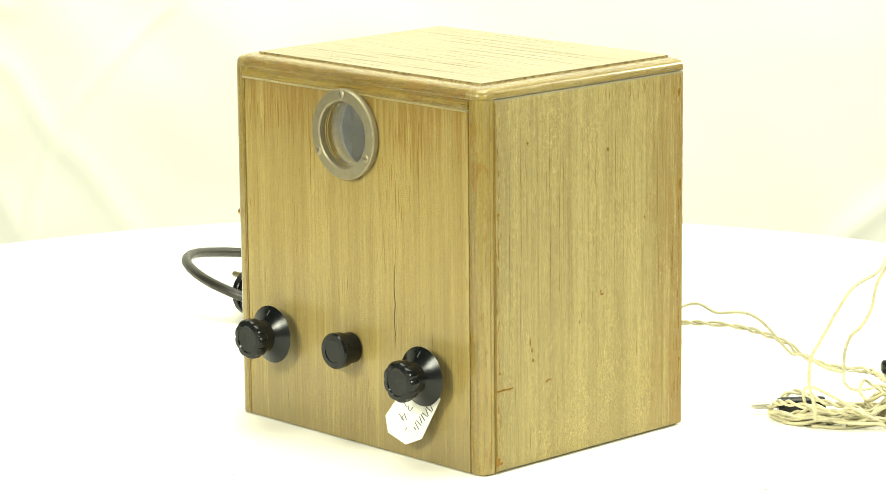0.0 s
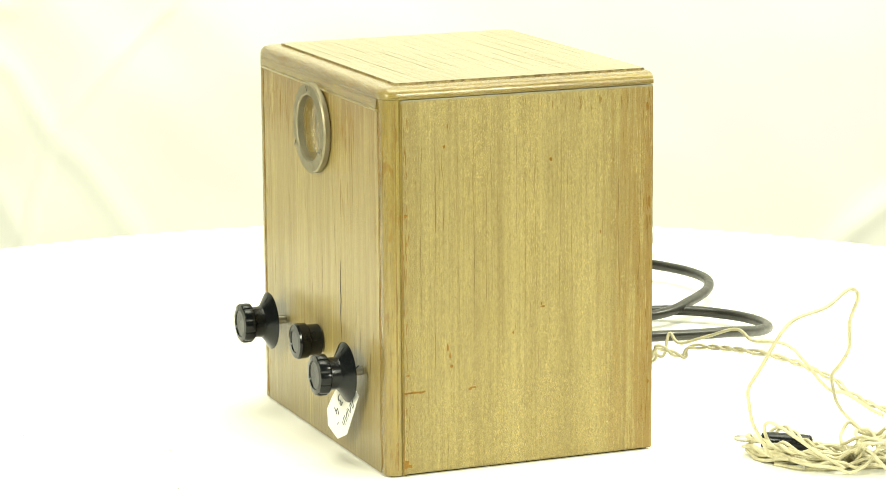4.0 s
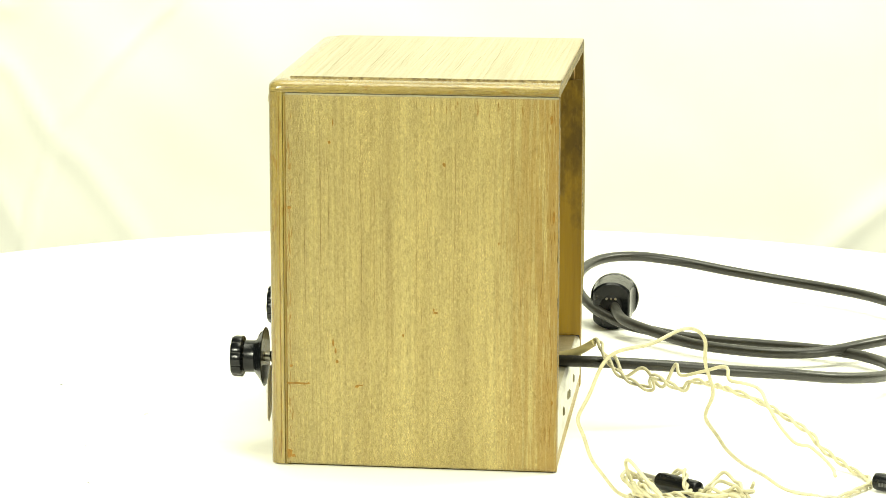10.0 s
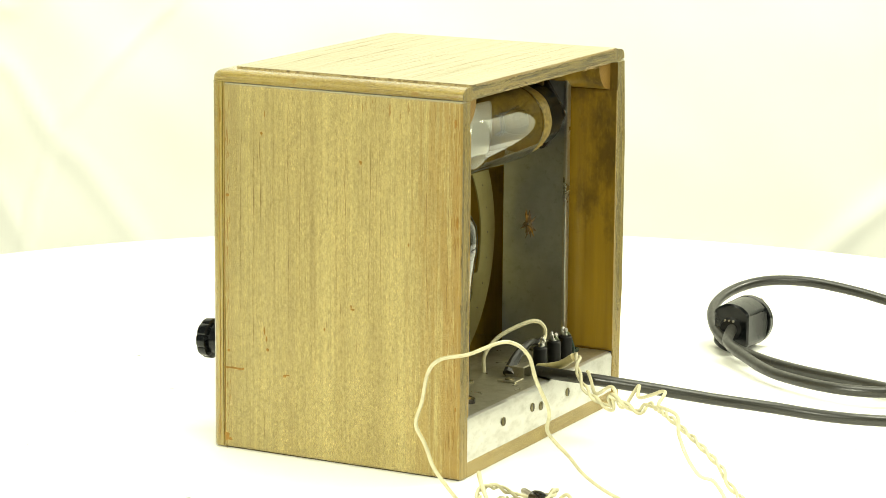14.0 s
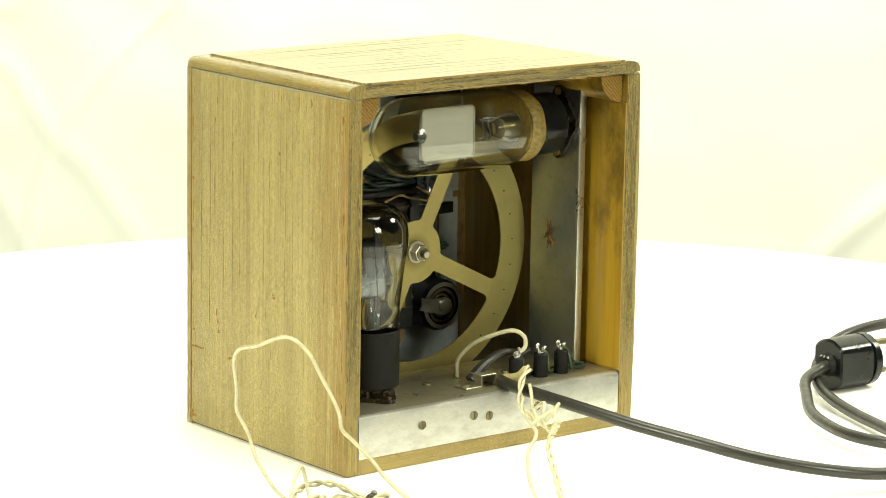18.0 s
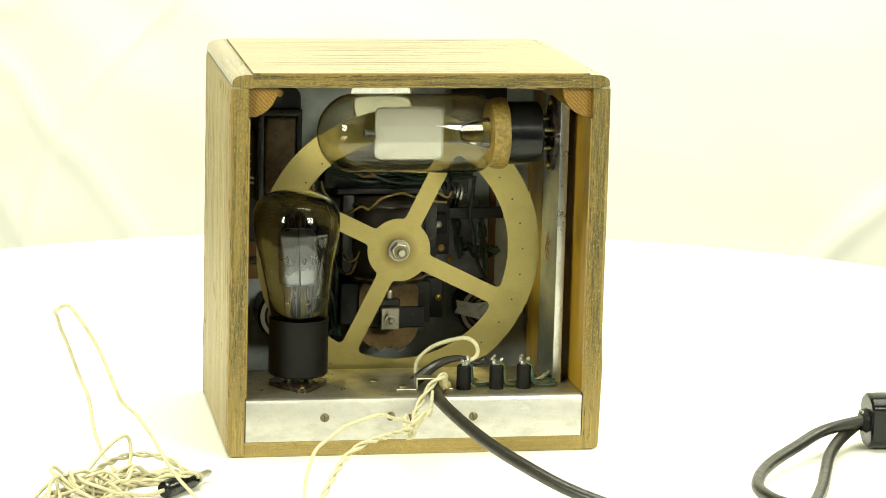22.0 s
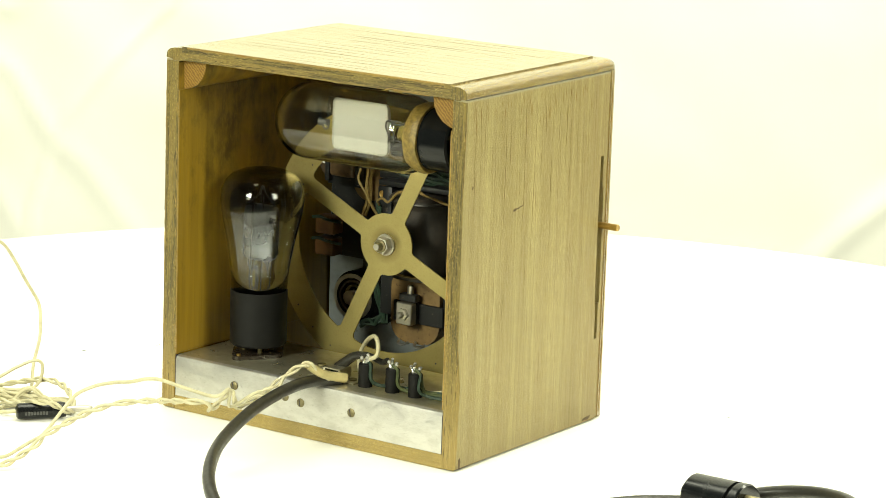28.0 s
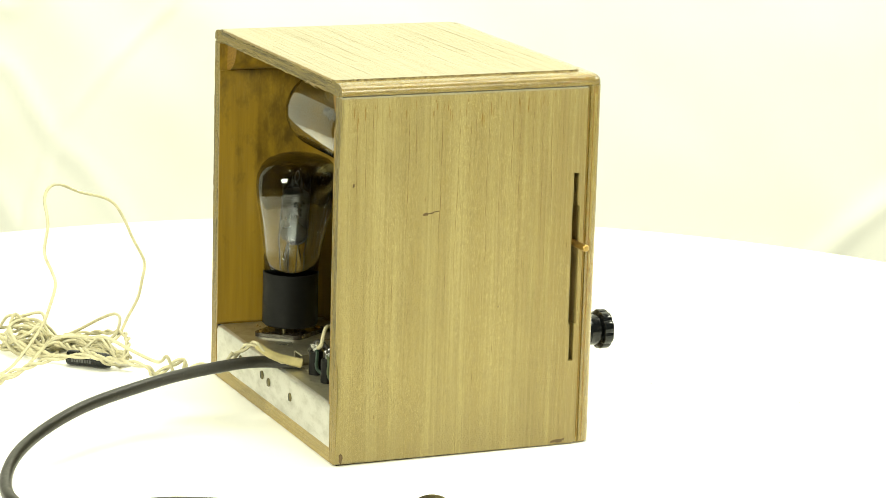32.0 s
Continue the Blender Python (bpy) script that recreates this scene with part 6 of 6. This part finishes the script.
def build_leads():
    o = (0.0213, 0.1000, 0.0346)
    t = rider("twisted_leads", o, "tangled cream twisted wire leads on the table", "wire")
    def twist(row, pitch, spread):
        ctr = spline(local(row, o), 14)
        fr = frames_along(ctr)
        length = [0.0]
        for a, b in zip(ctr, ctr[1:]):
            length.append(length[-1] + (b - a).length)
        for k in range(2):
            pts = []
            for p, (tan, u, v), L in zip(ctr, fr, length):
                loose = 1.0 + 0.5 * noise.noise(Vector((L * 60, 3.0 * k, 0.0)))
                a = 2 * math.pi * (L / pitch + 0.35 * noise.noise(Vector((L * 35, 9.0, 0.0)))) + math.pi * k
                pts.append(p + spread * loose * (math.cos(a) * u + math.sin(a) * v))
            bm = bmesh.new()
            tube(bm, pts, 0.00095, 8)
            part("strand", bm, M["cream_wire"], t)
    twist(PAIR, 0.022, 0.00115)
    twist(AROUND, 0.020, 0.00110)
    bm = bmesh.new()
    wavy = [p + 0.0012 * noise.noise_vector(p * 55) for p in spline(local(SINGLE, o), 12)]
    tube(bm, wavy, 0.00105, 8)
    part("strand", bm, M["cream_wire"], t)
    bm = bmesh.new()
    tube(bm, spline(local([(0.0010, 0.0800, 0.0385), (0.0040, 0.0880, 0.0405), (0.0060, 0.0976, 0.0440), (0.0090, 0.1065, 0.0500)], o), 8), lambda u: 0.0030 - 0.0006 * u, 12)
    part("sleeve", bm, M["cream_tube"], t, "yellowed insulating sleeve")
    bm = bmesh.new()
    tube(bm, [p + 0.0018 * noise.noise_vector(p * 45) for p in spline(local(LOOP, o), 10)], 0.00105, 8)
    part("raised_loop", bm, M["cream_wire"], t, "single wire standing up in a tall loop")
    # the tangle: a long hank, pinched in the middle, ending in a loose coil
    rng = random.Random(21)
    axis = spline(local(HANK, o), 10)
    last = len(axis) - 1
    def hank_point(u, off, lift):
        i = min(last - 1, int(u * last))
        q = axis[i].lerp(axis[i + 1], u * last - i)
        d = (axis[i + 1] - axis[i]).normalized()
        side = Vector((-d.y, d.x, 0))
        width = 0.0032 + 0.0210 * max(0.0, u - 0.36) ** 0.8
        q = q + side * (off * width)
        q.z = 0.0012 - 0.0346 + max(0.0, lift * (0.3 + u))
        return q
    for k in range(11):
        u0, u1 = rng.choice((0.0, 0.04, 0.14, 0.3)), rng.uniform(0.70, 1.0)
        out, back = rng.uniform(-1.2, 1.2), rng.uniform(-1.2, 1.2)
        wav = rng.uniform(0, 6.28)
        pts = []
        for i in range(12):
            u = u0 + (u1 - u0) * i / 11
            pts.append(hank_point(u, out + 0.7 * math.sin(7 * u + wav), 0.005 + 0.014 * noise.noise(Vector((u * 5, k * 3.1, 0)))))
        for i in range(1, 12):
            u = u1 + (u0 + 0.04 - u1) * i / 11
            pts.append(hank_point(u, back + 0.7 * math.sin(6 * u - wav), 0.007 + 0.016 * noise.noise(Vector((u * 5, k * 3.1, 4)))))
        bm = bmesh.new()
        tube(bm, spline(pts, 5), 0.00105, 7)
        part("tangled_wire", bm, M["cream_wire"], t)
    coil = Vector((0.2180, 0.1850, 0.0)) - Vector(o)
    for k in range(6):
        ra, rb = rng.uniform(0.011, 0.026), rng.uniform(0.007, 0.016)
        a0, spin = rng.uniform(0, 6.28), rng.uniform(-0.9, 0.9)
        sh = Vector((rng.uniform(-0.009, 0.009), rng.uniform(-0.009, 0.009), 0))
        pts = []
        for i in range(14):
            a = a0 + 2 * math.pi * 1.25 * i / 13
            e, f = ra * math.cos(a), rb * math.sin(a)
            q = coil + sh + Vector((e * math.cos(spin) - f * math.sin(spin), e * math.sin(spin) + f * math.cos(spin), 0))
            q.z = 0.0014 - 0.0346 + max(0.0, 0.009 + 0.010 * math.sin(a + k) + rng.uniform(-0.003, 0.003))
            pts.append(q)
        bm = bmesh.new()
        tube(bm, spline(pts, 6), 0.00105, 7)
        part("tangled_wire", bm, M["cream_wire"], t)
    # second, smaller upright bow at the end of the tangle
    bm = bmesh.new()
    tube(bm, spline(local([(0.2020, 0.1560, 0.003), (0.1930, 0.1400, 0.012), (0.1925, 0.1350, 0.023), (0.1965, 0.1370, 0.0268), (0.2060, 0.1440, 0.022), (0.2180, 0.1560, 0.012), (0.2280, 0.1680, 0.004)], o), 9), 0.00105, 8)
    part("raised_bow", bm, M["cream_wire"], t)
    # banana plugs
    for tail, tip, z in (((0.1772, 0.1755), (0.1580, 0.1525), 0.0055), ((0.1457, 0.2726), (0.1580, 0.2970), 0.0055)):
        a = Vector((tail[0], tail[1], z)) - Vector(o)
        b = Vector((tip[0], tip[1], z)) - Vector(o)
        d = (b - a).normalized()
        L = (b - a).length
        pl = new("banana_plug")
        pl.parent = t
        pl.matrix_local = Matrix.Translation(a) @ d.to_track_quat("X", "Z").to_matrix().to_4x4()
        tagged(pl, "black banana plug with pale engraved marks")
        bm = bmesh.new()
        lathe(bm, [(0.0030, 0.0), (0.0046, 0.0010), (0.0050, 0.0030), (0.0050, L - 0.003), (0.0044, L), (0.0022, L)], (0, 0, 0), (1, 0, 0), 24)
        part("barrel", bm, M["bakelite"], pl)
        bm = bmesh.new()
        lathe(bm, [(0.0019, L - 0.001), (0.0021, L + 0.006), (0.0021, L + 0.014), (0.0013, L + 0.0165)], (0, 0, 0), (1, 0, 0), 16)
        part("contact_pin", bm, M["nickel"], pl, "split metal contact pin")
        for i in range(8):
            bm = bmesh.new()
            box(bm, 0.005 + 0.0018 * i, 0.0062 + 0.0018 * i, -0.0050 - 0.0001, -0.0046, -0.0015, 0.0006)
            part("engraved_mark", bm, M["engraved"], pl, smooth=False)
    # wire from the tangle into the plug
    bm = bmesh.new()
    tube(bm, spline(local([(0.2150, 0.2000, 0.005), (0.2000, 0.1900, 0.007), (0.1860, 0.1840, 0.0055), (0.1770, 0.1752, 0.0055)], o), 8), 0.0012, 8)
    part("plug_lead", bm, M["cream_wire"], t)
    # bare metal ferrules
    for a, b in (((0.1696, 0.2415), (0.1765, 0.2530)), ((0.2120, 0.1500), (0.2100, 0.1630))):
        p, q = Vector((a[0], a[1], 0.0030)) - Vector(o), Vector((b[0], b[1], 0.0030)) - Vector(o)
        bm = bmesh.new()
        tube(bm, [p, p.lerp(q, 0.5), q], lambda u: 0.0014 + 0.0004 * math.sin(9 * u), 10)
        part("ferrule", bm, M["nickel"], t, "grey metal wire ferrule")


build_leads()


def build_tag():
    """A small eight-sided paper label on a thread round the knob's shaft."""
    k = (0.0682, YF, 0.0547)
    o = at_set((0.0580, -0.0705, 0.0116))
    t = rider("paper_tag", o, "white eight-sided paper tag hanging from the knob", "tag")
    bm = bmesh.new()
    outline = [(0.0225, 0.0128), (0.0090, -0.0130), (-0.0035, -0.0185), (-0.0180, -0.0138), (-0.0205, -0.0042), (-0.0145, 0.0040), (-0.0040, 0.0165), (0.0120, 0.0195)]
    m = Matrix.Rotation(radians(3), 4, "Z") @ Matrix.Rotation(radians(-4), 4, "X")
    def at(x, z, y):
        return m @ Vector((x, y, z)) + Vector((0.0, 0.0, 0.0184))
    f = [bm.verts.new(at(x, z, 0.0)) for x, z in outline]
    b = [bm.verts.new(at(x, z, 0.0004)) for x, z in outline]
    bm.faces.new(f)
    bm.faces.new(b[::-1])
    for i in range(8):
        bm.faces.new((f[i], f[(i + 1) % 8], b[(i + 1) % 8], b[i]))
    part("paper", bm, M["paper"], t, smooth=False)
    # pen strokes of an unreadable word, then the figures 3 and 4
    way, up = Vector((-0.64, -0.77)), Vector((0.77, -0.64))
    for i, (lean, size) in enumerate(((0.3, 1.0), (-0.25, 1.1), (0.35, 0.9), (-0.4, 1.0), (0.1, 1.1), (0.4, 0.9), (-0.1, 1.0), (0.15, 1.1), (-0.05, 0.5))):
        c2 = Vector((0.0158, 0.0072)) + way * (0.0024 * i)
        e2 = (up + way * lean) * 0.0024 * size
        bm = bmesh.new()
        tube(bm, [at(c2.x - e2.x, c2.y - e2.y, -0.0002), at(c2.x + e2.x, c2.y + e2.y, -0.0002)], 0.00024, 4)
        part("pen_stroke", bm, M["ink"], t)
    for strokes, x, z in ((((-0.45, 0.9), (0.35, 1.0), (0.5, 0.55), (0.0, 0.15), (0.5, -0.2), (0.4, -0.8), (-0.4, -0.9)), -0.0022, 0.0052), (((-0.15, 1.0), (-0.5, -0.1), (0.45, 0.0), (0.3, 0.6), (0.35, -1.0)), -0.0062, -0.0022), (((-0.3, 0.0), (0.3, 0.0)), 0.0022, 0.0098), (((-0.3, 0.0), (0.3, 0.0)), -0.0035, -0.0092)):
        pts = [Vector((x, z)) + way * (0.0040 * p) + up * (0.0034 * q) for p, q in strokes]
        bm = bmesh.new()
        tube(bm, [at(p.x, p.y, -0.0002) for p in pts], 0.00022, 5)
        part("pen_stroke", bm, M["ink"], t)
    bm = bmesh.new()
    top = Vector(at_set(k)) - Vector(o)
    pts = [at(0.0070, 0.0150, 0.0002)]
    for i in range(9):
        a = radians(-90 + 40 * i)
        pts.append(top + Vector((0.0031 * math.cos(a), -0.0045 - 0.0003 * i, 0.0031 * math.sin(a))))
    pts.append(top + Vector((0.008, -0.004, 0.005)))
    tube(bm, spline(pts, 4), 0.00045, 5)
    part("thread", bm, M["thread"], t, "black thread knotted on the shaft")


build_tag()


def build_specks():
    """Bits of fluff on the table cloth."""
    rng = random.Random(3)
    for x, y in ((0.2335, -0.0246), (0.10, -0.19), (-0.05, -0.24), (0.18, -0.17), (0.26, 0.02), (-0.21, 0.02), (-0.15, -0.12), (0.02, -0.17)):
        t = rider("lint", (x, y, 0.0), "tiny dark bit of lint on the cloth", "lint", "lint on the table")
        bm = bmesh.new()
        a = rng.uniform(0, 6.28)
        L = 0.0014 if x != 0.2335 else 0.0018
        tube(bm, spline([(-L * math.cos(a), -L * math.sin(a), 0.0003), (0.0002, 0.0003, 0.0004), (L * math.cos(a), L * math.sin(a), 0.0003)], 4), 0.00022, 5)
        part("fibre", bm, M["dark_stand"], t)


build_specks()


# ---------------------------------------------------------------- movement
def motions():
    for ob, at in RIDERS:
        walk(ob, [(float(t), table_pose(t) @ Matrix.Translation(at)) for t in range(33)])


motions()
